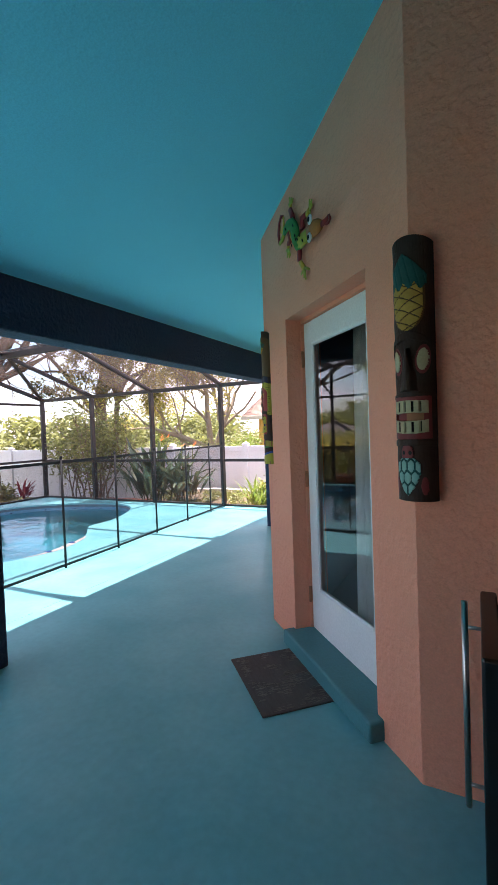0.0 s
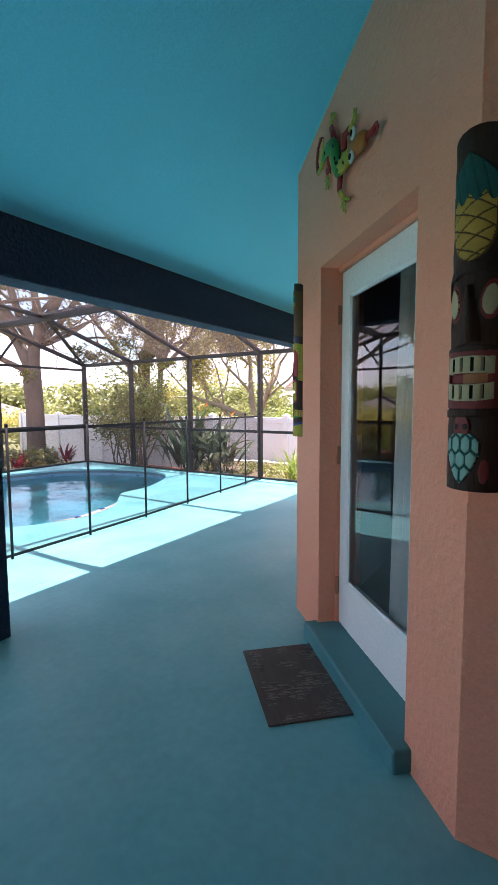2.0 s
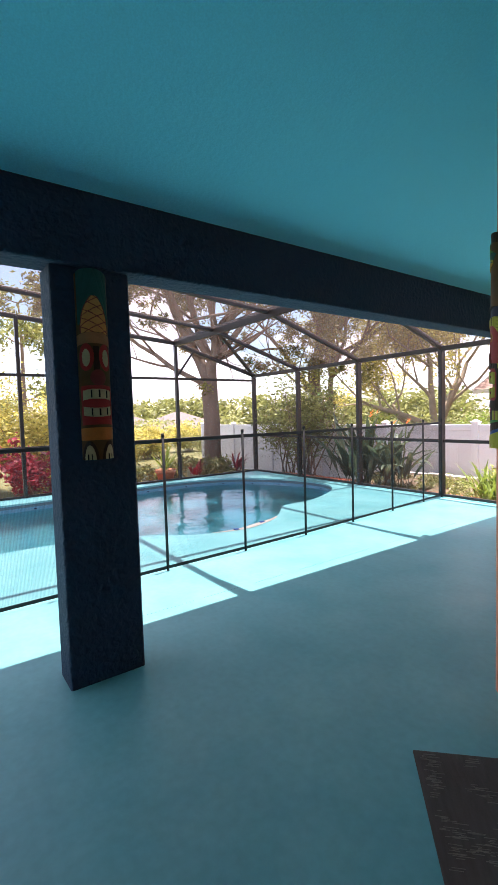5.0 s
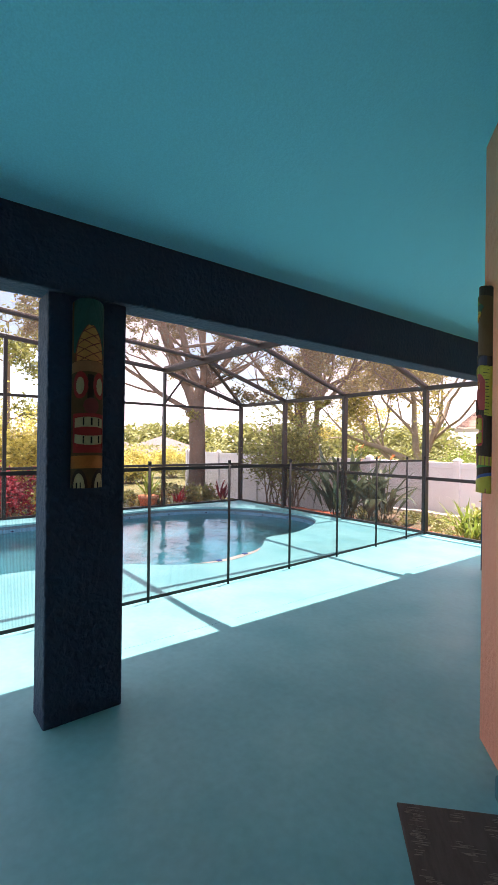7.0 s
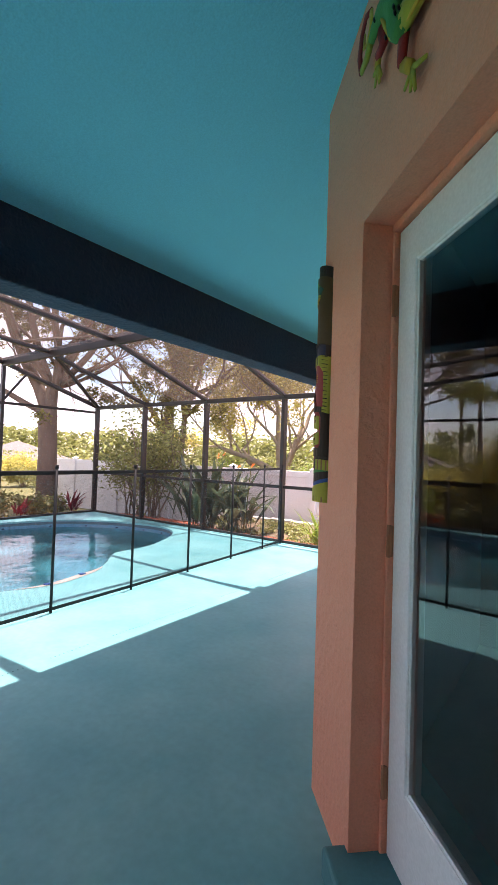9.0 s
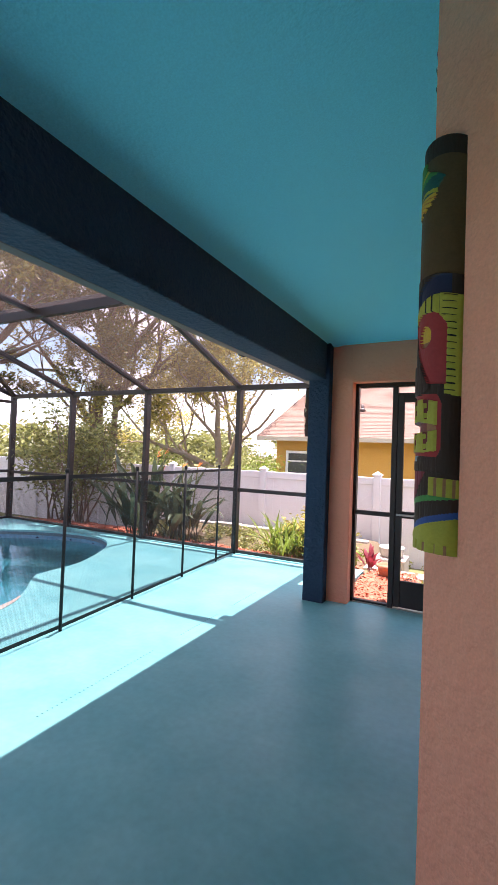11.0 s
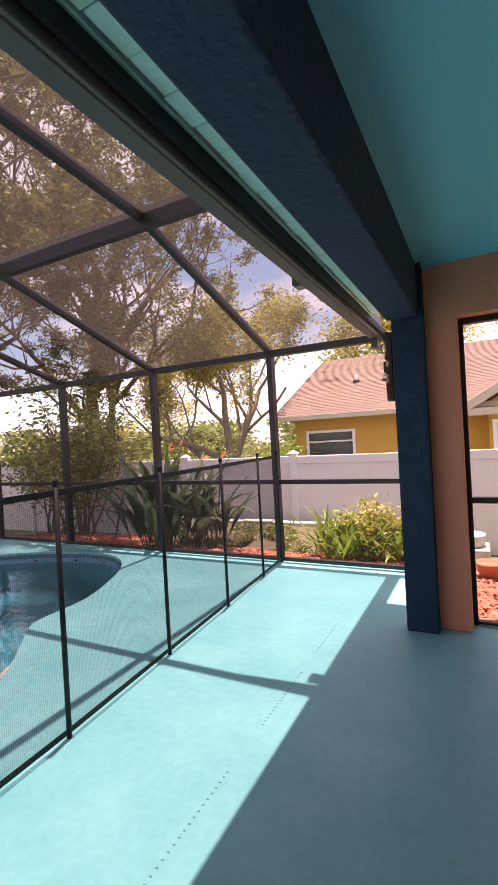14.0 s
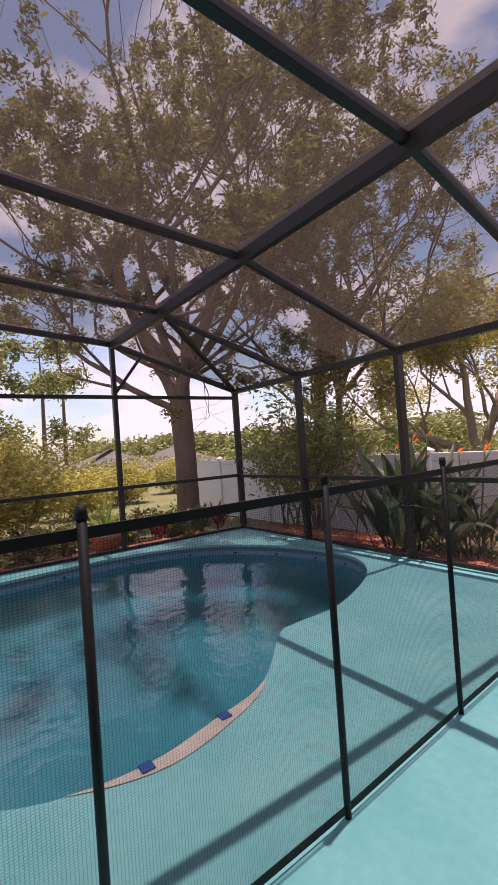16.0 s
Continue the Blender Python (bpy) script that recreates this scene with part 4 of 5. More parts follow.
    if w > 0.1 and abs(v - blue) < 0.008:
        return ("blue", 0.005)
    if w > 0.16 and v < blue:
        return ("tan", 0.002) if v < 0.022 and (w * 6) % 1 < 0.22 else ("lime", 0.010)
    return ("wood", 0.004)


def plaque(label, m, painter, width, height, depth):
    """A hollow-backed half-round carved board, one carved mesh."""
    names = ["wood"] + list(PAINT)
    nu, nv = 96, 460
    bm = bmesh.new()
    back, front = [], []
    for j in range(nv + 1):
        v = j / nv
        rb, rf = [], []
        for i in range(nu + 1):
            u = -1 + 2 * i / nu
            a = u * 1.35
            x, y = math.sin(a) / math.sin(1.35) * width / 2, (math.cos(a) - math.cos(1.35)) / (1 - math.cos(1.35)) * depth
            rise = painter(u * 0.999, v)[1] * 0.55 if 0 < i < nu else 0
            top = height * v - 0.03 * v * u * u
            rf.append(bm.verts.new((x, -y - rise - 0.012, top)))
            rb.append(bm.verts.new((x * 0.86, -y * 0.72, top)))
        front.append(rf)
        back.append(rb)
    for j in range(nv):
        for i in range(nu):
            f = bm.faces.new((front[j][i], front[j][i + 1], front[j + 1][i + 1], front[j + 1][i]))
            f.material_index = names.index(painter(-1 + 2 * (i + 0.5) / nu, (j + 0.5) / nv)[0])
            f.smooth = True
            if j % 10 == 0 and i % 4 == 0:
                bm.faces.new((back[j][i], back[j + 10][i], back[j + 10][i + 4], back[j][i + 4]))
        for i in (0, nu):
            bm.faces.new((front[j][i], front[j + 1][i], back[j + 1][i], back[j][i]))
    for j in (0, nv):
        for i in range(nu):
            bm.faces.new((front[j][i], front[j][i + 1], back[j][i + 1], back[j][i]))
    loose = [v for v in bm.verts if not v.link_faces]
    bmesh.ops.delete(bm, geom=loose, context="VERTS")
    return solid("carved_plaque", bm, [M["wood_dark"]] + [M["p_" + k] for k in PAINT], label, "wall carving", group="carved plaques", m=m)


plaque("tall dark carved plaque with pineapple and turtle on the corner", Matrix.Translation((1.380, 3.110, 1.125)) @ Matrix.Rotation(radians(-20), 4, "Z"), paint_a, 0.16, 0.985, 0.062)
plaque("tall carved plaque painted with parrot colours on the corner", Matrix.Translation((0.25, 4.312, 1.165)) @ Matrix.Rotation(radians(-64), 4, "Z"), paint_b, 0.175, 0.96, 0.06)
plaque("tall carved plaque with pineapple on the navy pillar", Matrix.Translation((-1.070, 2.857, 1.15)) @ Matrix.Rotation(radians(90), 4, "Z"), paint_p, 0.155, 0.93, 0.04)
plaque("small dark carved plaque with pale teeth on the end pillar", Matrix.Translation((-1.192, 7.36, 1.56)) @ Matrix.Rotation(radians(-90), 4, "Z"), paint_a, 0.13, 0.48, 0.05)


# ---- painted tin gecko ----
def gecko(label, m, size=1.0):
    kinds = ["green", "orange", "red", "yellow", "white", "black", "lime"]
    bm = bmesh.new()

    def at(x, y, out=0.03):
        return Vector(((x - 375) * 0.001366, -out, -((y - 440) * 0.000718 + (x - 375) * 0.00107))) * size

    def add(path, radii, kind, flat=0.45, out=0.03):
        k = tube([at(x, y, out) for x, y in path], [r * size for r in radii], 8)
        for v in k.verts:
            v.co.y = -out * size + (v.co.y + out * size) * flat
        for f in k.faces:
            f.material_index = kinds.index(kind)
        me = bpy.data.meshes.new("piece")
        k.to_mesh(me)
        k.free()
        bm.from_mesh(me)

    add([(238, 545), (256, 495), (288, 440), (325, 408), (352, 418), (362, 460), (366, 500), (388, 516), (414, 484)], [0.020, 0.026, 0.034, 0.040, 0.043, 0.043, 0.042, 0.042, 0.042], "green")
    add([(404, 498), (428, 462), (462, 412), (510, 345)], [0.041, 0.042, 0.041, 0.040], "lime", 0.46)
    add([(500, 352), (540, 298), (575, 258), (606, 224)], [0.040, 0.047, 0.041, 0.024], "orange", 0.5, 0.032)
    add([(600, 228), (632, 186), (654, 148), (664, 122)], [0.018, 0.016, 0.014, 0.010], "red", 0.45)
    add([(664, 122), (674, 140), (662, 172), (640, 200)], [0.010, 0.010, 0.009, 0.007], "red", 0.45)
    for p, q in (((352, 560), (300, 455)), ((330, 375), (372, 420)), ((368, 545), (416, 520)), ((416, 520), (470, 450))):
        add([p, ((p[0] + q[0]) / 2, (p[1] + q[1]) / 2), q], [0.006, 0.008, 0.006], "yellow", 0.6, 0.036)
    add([(245, 520), (215, 610), (182, 668)], [0.021, 0.018, 0.014], "lime")
    add([(182, 668), (168, 600), (180, 500), (205, 420), (235, 405)], [0.014, 0.014, 0.013, 0.012, 0.011], "red")
    add([(235, 405), (237, 470), (215, 550), (195, 560), (200, 500)], [0.011, 0.011, 0.010, 0.008, 0.006], "yellow")
    for leg, foot, toes in (([(330, 392), (322, 335), (300, 300)], (303, 262), ((290, 210), (310, 195), (330, 190), (278, 272))),
                            ([(420, 375), (420, 295), (460, 245)], (490, 190), ((490, 110), (510, 95), (488, 290), (515, 130))),
                            ([(285, 500), (295, 560), (265, 610)], (260, 650), ((235, 690), (245, 740), (270, 720), (280, 690))),
                            ([(390, 545), (385, 610), (382, 662)], (422, 680), ((390, 760), (415, 765), (434, 760), (472, 648)))):
        add(leg, [0.024, 0.022, 0.019], "red", 0.5, 0.022)
        add([leg[-1], foot], [0.017, 0.018], "yellow", 0.4, 0.02)
        for t in toes:
            add([foot, t], [0.010, 0.006], "lime", 0.5, 0.018)
    for x, y in ((537, 235), (528, 372)):
        for r, kind, o in ((0.023, "white", 0.050), (0.012, "black", 0.058)):
            d = bmesh.ops.create_uvsphere(bm, u_segments=14, v_segments=8, radius=r * size)
            for v in d["verts"]:
                v.co = at(x, y, o) + Vector((v.co.x, v.co.y * 0.4, v.co.z * 1.2))
            for f in {f for v in d["verts"] for f in v.link_faces}:
                f.material_index = kinds.index(kind)
                f.smooth = True
    for x, y in ((370, 380), (385, 450), (392, 475), (408, 462), (430, 420), (460, 435), (352, 555), (290, 465)):
        add([(x, y), (x + 5, y + 12)], [0.005, 0.004], "black", 0.6, 0.051)
    return solid("gecko_ornament", bm, [M["p_" + k] for k in kinds], label, "wall ornament", m=m)


gecko("painted tin gecko with green body above the glazed door", DIAG @ Matrix.Translation((0.719, -0.004, 2.542)))
HOUSE_WALL = Matrix.Translation((0.2, 4.305, 0)) @ Matrix.Rotation(radians(-90 - 1.89), 4, "Z")
# this frame: x runs from the corner back along the wall to minus, so places along it are negative


def on_wall(along, z):
    return HOUSE_WALL @ Matrix.Translation((-along, -0.004, z))


gecko("green and red painted ornament high on the house wall", on_wall(0.42, 2.58), 0.62)
ring_t = thing("ring_ornament", "round teal and blue painted ring ornament on the wall", "wall ornament", on_wall(0.88, 2.25))


def arc_tube(r, a0, a1, radii, y, n=18):
    pts = [(r * math.cos(a0 + (a1 - a0) * i / n) * 0.42, y, r * math.sin(a0 + (a1 - a0) * i / n)) for i in range(n + 1)]
    return tube(pts, [radii[0] + (radii[1] - radii[0]) * i / n for i in range(n + 1)], 10)


part("ring", arc_tube(0.165, radians(-20), radians(200), (0.010, 0.010), -0.025), M["p_lagoon"], ring_t, "teal upper ring")
part("hull", arc_tube(0.155, radians(195), radians(345), (0.022, 0.022), -0.025), M["p_ocean"], ring_t, "blue lower half")
part("panel", box(-0.05, 0.05, -0.03, -0.018, -0.09, 0.1, 0.01, 2), M["p_cream"], ring_t, "cream middle panel")
part("figure", box(-0.02, 0.03, -0.042, -0.03, -0.05, 0.06, 0.008, 2), M["p_black"], ring_t, "black painted shape")
sign = thing("plank_sign", "white painted wooden sign with blue and brown lettering bars", "sign", on_wall(0.86, 1.74))
part("board", box(-0.08, 0.08, -0.032, -0.008, -0.24, 0.2, 0.004, 1), M["p_white"], sign)
for z, w, h, k in ((0.14, 0.11, 0.05, "sky"), (0.05, 0.05, 0.04, "blue"), (-0.03, 0.03, 0.12, "tan"), (-0.18, 0.12, 0.06, "black")):
    part("lettering", box(-w / 2, w / 2, -0.0345, -0.031, z - h / 2, z + h / 2, 0.001, 1), M["p_" + k], sign, "painted bar of lettering")
part("hook", tube([(0, -0.01, 0.27), (0, -0.03, 0.25), (0, -0.035, 0.22), (0, -0.02, 0.195)], [0.006, 0.007, 0.006, 0.005], 8), M["black"], sign, "black hanging hook")
blocks = thing("block_sign", "stack of red painted wooden blocks with a hook below", "sign", on_wall(1.72, 2.16))
for i in range(4):
    part("block", box(-0.03 + 0.006 * (i % 2), 0.03 + 0.006 * (i % 2), -0.05 - 0.008 * (3 - i), -0.03, 0.05 + i * 0.055, 0.10 + i * 0.055, 0.004, 1), M["p_red"], blocks)
part("backing", box(-0.045, 0.045, -0.03, -0.004, -0.01, 0.22, 0.004, 1), M["p_teal"], blocks, "teal backing board")
part("hook", tube([(0, -0.012, -0.01), (0, -0.02, -0.05), (0, -0.045, -0.06), (0, -0.055, -0.035)], [0.004, 0.004, 0.004, 0.003], 8), M["black"], blocks, "bent wire hook")
outlet = thing("wall_outlet", "small grey weatherproof outlet box low on the wall", "outlet", on_wall(1.35, 0.36))
part("plate", box(-0.036, 0.036, -0.016, 0.0, -0.058, 0.058, 0.006, 2), M["trim"], outlet)
part("cover", box(-0.03, 0.03, -0.028, -0.016, -0.05, 0.05, 0.006, 2), M["paver"], outlet, "grey hinged cover")

# ---- ground ----
def ground_z(x, y):
    dx = max(-7.75 - x, x - 3.7, 0)
    dy = max(-4.0 - y, y - 8.74, 0)
    d = math.hypot(dx, dy)
    return -0.1 - 0.15 * min(d, 2.6) - 0.012 * min(max(d - 2.6, 0), 60) + 0.03 * noise.noise(Vector((x * 0.4, y * 0.4, 1)))


def ground_mesh():
    bm = bmesh.new()
    near_x = [-7.6, -7.52] + [-7.6 + 0.555 * i for i in range(1, 21)]
    near_y = [-3.9 + 0.625 * i for i in range(20)] + [8.45, 8.6]
    far = [0.4, 0.9, 1.5, 2.2, 3, 4, 5.5, 7.5, 10, 14, 20, 30, 45, 70, 110, 180, 300]
    xs = [-7.6 - f for f in reversed(far)] + near_x + [near_x[-1] + f for f in far]
    ys = [-3.9 - f for f in reversed(far)] + near_y + [near_y[-1] + f for f in far]
    grid = []
    for x in xs:
        row = []
        for y in ys:
            under = -7.55 < x < 3.4 and -3.85 < y < 8.5 and not (x > -1.0 and y > 7.4)
            row.append(bm.verts.new((x, y, -1.7 if under else ground_z(x, y))))
        grid.append(row)
    for i in range(len(xs) - 1):
        for j in range(len(ys) - 1):
            f = bm.faces.new((grid[i][j], grid[i + 1][j], grid[i + 1][j + 1], grid[i][j + 1]))
            f.smooth = True
    return bm


solid("ground", ground_mesh(), M["grass"], "patchy sunlit lawn reaching to the horizon", "ground", "structure")


def mulch_bed(name, x0, x1, y0, y1, chips, seed):
    rnd = random.Random(seed)
    bm = bmesh.new()
    nx, ny = max(int((x1 - x0) / 0.12), 2), max(int((y1 - y0) / 0.12), 2)
    g = []
    for i in range(nx + 1):
        row = []
        for j in range(ny + 1):
            x, y = x0 + (x1 - x0) * i / nx, y0 + (y1 - y0) * j / ny
            rim = min(i, nx - i, j, ny - j) == 0
            row.append(bm.verts.new((x, y, ground_z(x, y) + (-0.03 if rim else 0.07 + 0.035 * noise.noise(Vector((x * 5, y * 5, 2)))))))
        g.append(row)
    for i in range(nx):
        for j in range(ny):
            bm.faces.new((g[i][j], g[i + 1][j], g[i + 1][j + 1], g[i][j + 1])).smooth = True
    for _ in range(chips):
        x, y = rnd.uniform(x0 + 0.08, x1 - 0.08), rnd.uniform(y0 + 0.08, y1 - 0.08)
        c = Vector((x, y, ground_z(x, y) + 0.075 + 0.035 * noise.noise(Vector((x * 5, y * 5, 2)))))
        e = Euler((rnd.uniform(-0.6, 0.6), rnd.uniform(-0.6, 0.6), rnd.uniform(0, 6.3))).to_matrix()
        a, b = e @ Vector((rnd.uniform(0.015, 0.035), 0, 0)), e @ Vector((0, rnd.uniform(0.005, 0.011), 0))
        bm.faces.new([bm.verts.new(c + a * s + b * t) for s, t in ((-1, -1), (1, -1), (1, 1), (-1, 1))])
    return solid(name, bm, M["mulch"], "bed of red wood mulch", "mulch", "stuff")


mulch_bed("mulch_bed", -7.9, -3.5, 8.78, 10.6, 2200, 1)
mulch_bed("mulch_bed", -3.5, -1.05, 8.78, 9.55, 1000, 4)


def bank_z(x, y):
    return -0.31 + 0.27 * min(max((y - 9.45) / 1.1, 0), 1) + 0.025 * noise.noise(Vector((x * 3, y * 3, 7)))


bm = bmesh.new()
bank = [[bm.verts.new((-5.6 + 0.15 * i, 9.35 + 0.15 * j, bank_z(-5.6 + 0.15 * i, 9.35 + 0.15 * j) - (0.2 if i in (0, 30) or j == 0 else 0))) for j in range(12)] for i in range(31)]
for i in range(30):
    for j in range(11):
        bm.faces.new((bank[i][j], bank[i + 1][j], bank[i + 1][j + 1], bank[i][j + 1])).smooth = True
solid("dirt_bank", bm, M["dirt"], "dry sandy bank rising to the vinyl fence", "ground", "structure")
edging = thing("garden_edging", "row of pale stone edging along the fence foot", "edging")
rnd = random.Random(14)
x = -5.2
while x < -1.45:
    w = rnd.uniform(0.2, 0.38)
    z = bank_z(x, 10.72)
    part("stone", box(x, x + w - 0.012, 10.66 + rnd.uniform(-0.02, 0.02), 10.8, z - 0.06, z + rnd.uniform(0.035, 0.07), 0.016, 2), M["paver"], edging)
    x += w
mulch_bed("mulch_bed", -9.3, -7.8, -2.0, 8.7, 2200, 2)
mulch_bed("mulch_bed", -1.0, -0.32, 7.58, 9.5, 1500, 3)


# ---- plants ----
def leaf_cloud(name, centres, radius, per, size, mat, parent, seed, flat=0.0, label="", aspect=0.38):
    """Many small pointed leaves scattered round a set of places."""
    rng = np.random.default_rng(seed)
    c = np.repeat(np.asarray(centres, float), per, axis=0)
    n = len(c)
    c = c + rng.normal(0, 1, (n, 3)) * np.asarray(radius) * 0.6
    d = rng.normal(0, 1, (n, 3))
    d[:, 2] *= 0.6
    d[:, 2] -= flat
    d /= np.linalg.norm(d, axis=1, keepdims=True)
    s = rng.normal(0, 1, (n, 3))
    s -= d * (s * d).sum(1, keepdims=True)
    s /= np.linalg.norm(s, axis=1, keepdims=True)
    ln = size * rng.uniform(0.65, 1.3, (n, 1))
    v = np.empty((n, 4, 3))
    v[:, 0], v[:, 1], v[:, 2], v[:, 3] = c - d * ln / 2, c + s * ln * aspect / 2, c + d * ln / 2, c - s * ln * aspect / 2
    me = bpy.data.meshes.new(name)
    me.vertices.add(n * 4)
    me.vertices.foreach_set("co", v.ravel())
    me.loops.add(n * 4)
    me.loops.foreach_set("vertex_index", np.arange(n * 4, dtype=np.int32))
    me.polygons.add(n)
    me.polygons.foreach_set("loop_start", np.arange(0, n * 4, 4, dtype=np.int32))
    me.update(calc_edges=True)
    me.validate()
    me.materials.append(mat)
    ob = new(name, me)
    ob.parent = parent
    return tagged(ob, label)


def limb(rnd, out, tips, p, d, r, length, level, lift, spread, wander):
    """Grow one limb and its children; fills out with tube paths and tips with twig places."""
    n = 5
    path, radii = [Vector(p)], [r]
    d = Vector(d).normalized()
    for i in range(n):
        d = (d + Vector((rnd.gauss(0, wander), rnd.gauss(0, wander), rnd.gauss(0, wander) + lift))).normalized()
        path.append(path[-1] + d * length / n)
        radii.append(r * (1 - 0.45 * (i + 1) / n))
    out.append((path, radii))
    if level == 0:
        tips += path[2:]
        return
    kids = 3 if level > 1 else 4
    for k in range(kids):
        at = n if k == 0 else rnd.randint(2, n)
        side = Vector((rnd.gauss(0, 1), rnd.gauss(0, 1), rnd.gauss(0.15, 0.5))).normalized()
        nd = (d * (1 - spread) + side * spread).normalized()
        limb(rnd, out, tips, path[at], nd, radii[at] * (0.8 if k == 0 else 0.6), length * rnd.uniform(0.62, 0.85), level - 1, lift, spread, wander)


def limbs_mesh(out, sides=7):
    verts, faces = [], []
    for path, radii in out:
        k = sides if radii[0] > 0.04 else 4
        base = len(verts)
        a = None
        for i, p in enumerate(path):
            d = (path[min(i + 1, len(path) - 1)] - path[max(i - 1, 0)]).normalized()
            a = d.orthogonal().normalized() if a is None else (a - d * a.dot(d)).normalized()
            b = d.cross(a)
            for q in range(k):
                verts.append(p + (a * math.cos(q * math.tau / k) + b * math.sin(q * math.tau / k)) * radii[i])
        for i in range(len(path) - 1):
            for q in range(k):
                faces.append((base + i * k + q, base + i * k + (q + 1) % k, base + (i + 1) * k + (q + 1) % k, base + (i + 1) * k + q))
    me = bpy.data.meshes.new("trunk")
    me.from_pydata(verts, [], faces)
    for f in me.polygons:
        f.use_smooth = True
    return me


def tree(label, base, trunk, starts, level, seed, bark, leaf, per, size, radius, lift=0.05, spread=0.5, wander=0.12, group="", least=0.0, keep=1.0, east=99.0):
    """trunk: path and radii from the base; starts: (height index, direction, radius, length) of the main limbs."""
    rnd = random.Random(seed)
    t = thing("tree", label, "tree", Matrix.Translation(base), group)
    out, tips = [], []
    path, radii = [Vector(p) for p, r in trunk], [r for p, r in trunk]
    out.append((path, radii))
    for at, d, r, ln in starts:
        limb(rnd, out, tips, path[at], d, r, ln, level, lift, spread, wander)
    out = [(p, q) for p, q in out if q[0] > 0.034 or max(v.x for v in p) + base[0] < east]
    tips = [p for p in tips if p.x + base[0] < east]
    ob = new("trunk", limbs_mesh(out))
    ob.data.materials.append(bark)
    ob.parent = t
    tips = [p for p in tips if p.z > least and rnd.random() < keep]
    leaf_cloud("crown", [tuple(p) for p in tips], radius, per, size, leaf, t, seed + 100, 0.25)
    return t


tree("tall broad tree with a forked grey trunk beyond the screen", (-10.2, 9.0, -0.45),
     [((0, 0, -0.1), 0.30), ((0.02, 0, 0.6), 0.25), ((0, 0.02, 1.7), 0.235), ((-0.03, 0.0, 2.45), 0.24), ((-0.03, 0.02, 2.66), 0.22), ((0.0, 0.04, 2.95), 0.17), ((0.02, 0.06, 3.4), 0.15)],
     [(4, (-0.22, -0.30, 0.95), 0.17, 4.0), (6, (0.22, 0.28, 0.95), 0.15, 3.6), (4, (-0.55, -0.86, 0.50), 0.085, 3.3), (5, (0.45, -0.25, 0.9), 0.12, 3.4),
      (5, (-0.5, 0.35, 0.8), 0.11, 3.2), (6, (0.75, 0.45, 0.7), 0.10, 3.2), (6, (0.1, -0.7, 0.7), 0.10, 3.4), (6, (-0.25, -0.75, 1.0), 0.11, 4.4),
      (6, (0.9, 0.5, 0.28), 0.06, 1.9), (6, (0.5, 1.0, 0.25), 0.06, 1.9), (6, (-0.5, -0.9, 0.35), 0.06, 2.0)],
     4, 11, M["bark"], M["leaf"], 54, 0.115, 0.14, 0.05, 0.5, 0.12, least=2.6, keep=0.44)
tree("tall slender tree with a forked trunk behind the shrubs", (-11.2, 14.1, -0.6),
     [((0, 0, -0.1), 0.30), ((0.0, 0, 1.2), 0.24), ((0.05, 0.02, 2.6), 0.22), ((0.1, 0.0, 3.6), 0.18), ((0.1, 0.02, 3.8), 0.1)],
     [(3, (0.2, 0.0, 1.0), 0.19, 3.4), (2, (-0.6, -0.4, 0.8), 0.12, 2.8), (3, (0.6, -0.3, 0.9), 0.14, 3.2), (3, (0.0, 0.5, 1.0), 0.13, 3.0), (3, (0.7, 0.5, 0.8), 0.11, 3.2), (2, (0.55, -0.75, 0.22), 0.055, 1.9), (2, (-0.35, -0.9, 0.2), 0.055, 2.0)],
     4, 23, M["bark"], M["leaf"], 46, 0.115, 0.14, 0.05, 0.5, 0.12, least=2.6, keep=0.24)
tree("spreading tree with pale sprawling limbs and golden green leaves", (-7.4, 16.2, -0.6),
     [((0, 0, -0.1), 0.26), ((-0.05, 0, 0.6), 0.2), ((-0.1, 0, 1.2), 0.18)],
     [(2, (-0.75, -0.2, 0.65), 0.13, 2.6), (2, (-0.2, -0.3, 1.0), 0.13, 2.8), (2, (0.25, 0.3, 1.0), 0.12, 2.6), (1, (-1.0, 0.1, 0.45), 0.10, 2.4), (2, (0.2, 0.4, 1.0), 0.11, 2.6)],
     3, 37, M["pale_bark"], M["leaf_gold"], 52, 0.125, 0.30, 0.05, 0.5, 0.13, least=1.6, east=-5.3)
tree("leafy tree leaning out beside the slender tree", (-10.7, 14.3, -0.6),
     [((0, 0, -0.1), 0.14), ((0.0, 0, 1.2), 0.12), ((0.05, 0.05, 2.1), 0.11), ((0.2, 0.0, 3.2), 0.10)],
     [(3, (0.6, -0.2, 1.0), 0.085, 3.4), (3, (1.0, -0.4, 0.75), 0.08, 3.6), (3, (0.1, -0.3, 1.0), 0.08, 3.4), (3, (0.7, 0.3, 1.0), 0.08, 3.6), (3, (0.35, -0.9, 0.9), 0.08, 3.6)],
     4, 29, M["bark"], M["leaf"], 44, 0.115, 0.14, 0.06, 0.5, 0.12, least=3.4, keep=0.22, east=-5.9)
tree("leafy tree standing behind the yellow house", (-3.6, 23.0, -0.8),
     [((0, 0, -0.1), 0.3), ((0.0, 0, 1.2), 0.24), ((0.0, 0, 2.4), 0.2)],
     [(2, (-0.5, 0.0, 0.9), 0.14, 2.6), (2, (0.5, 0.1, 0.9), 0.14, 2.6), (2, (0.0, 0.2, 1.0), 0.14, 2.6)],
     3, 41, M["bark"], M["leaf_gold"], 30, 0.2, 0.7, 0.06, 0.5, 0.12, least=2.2)


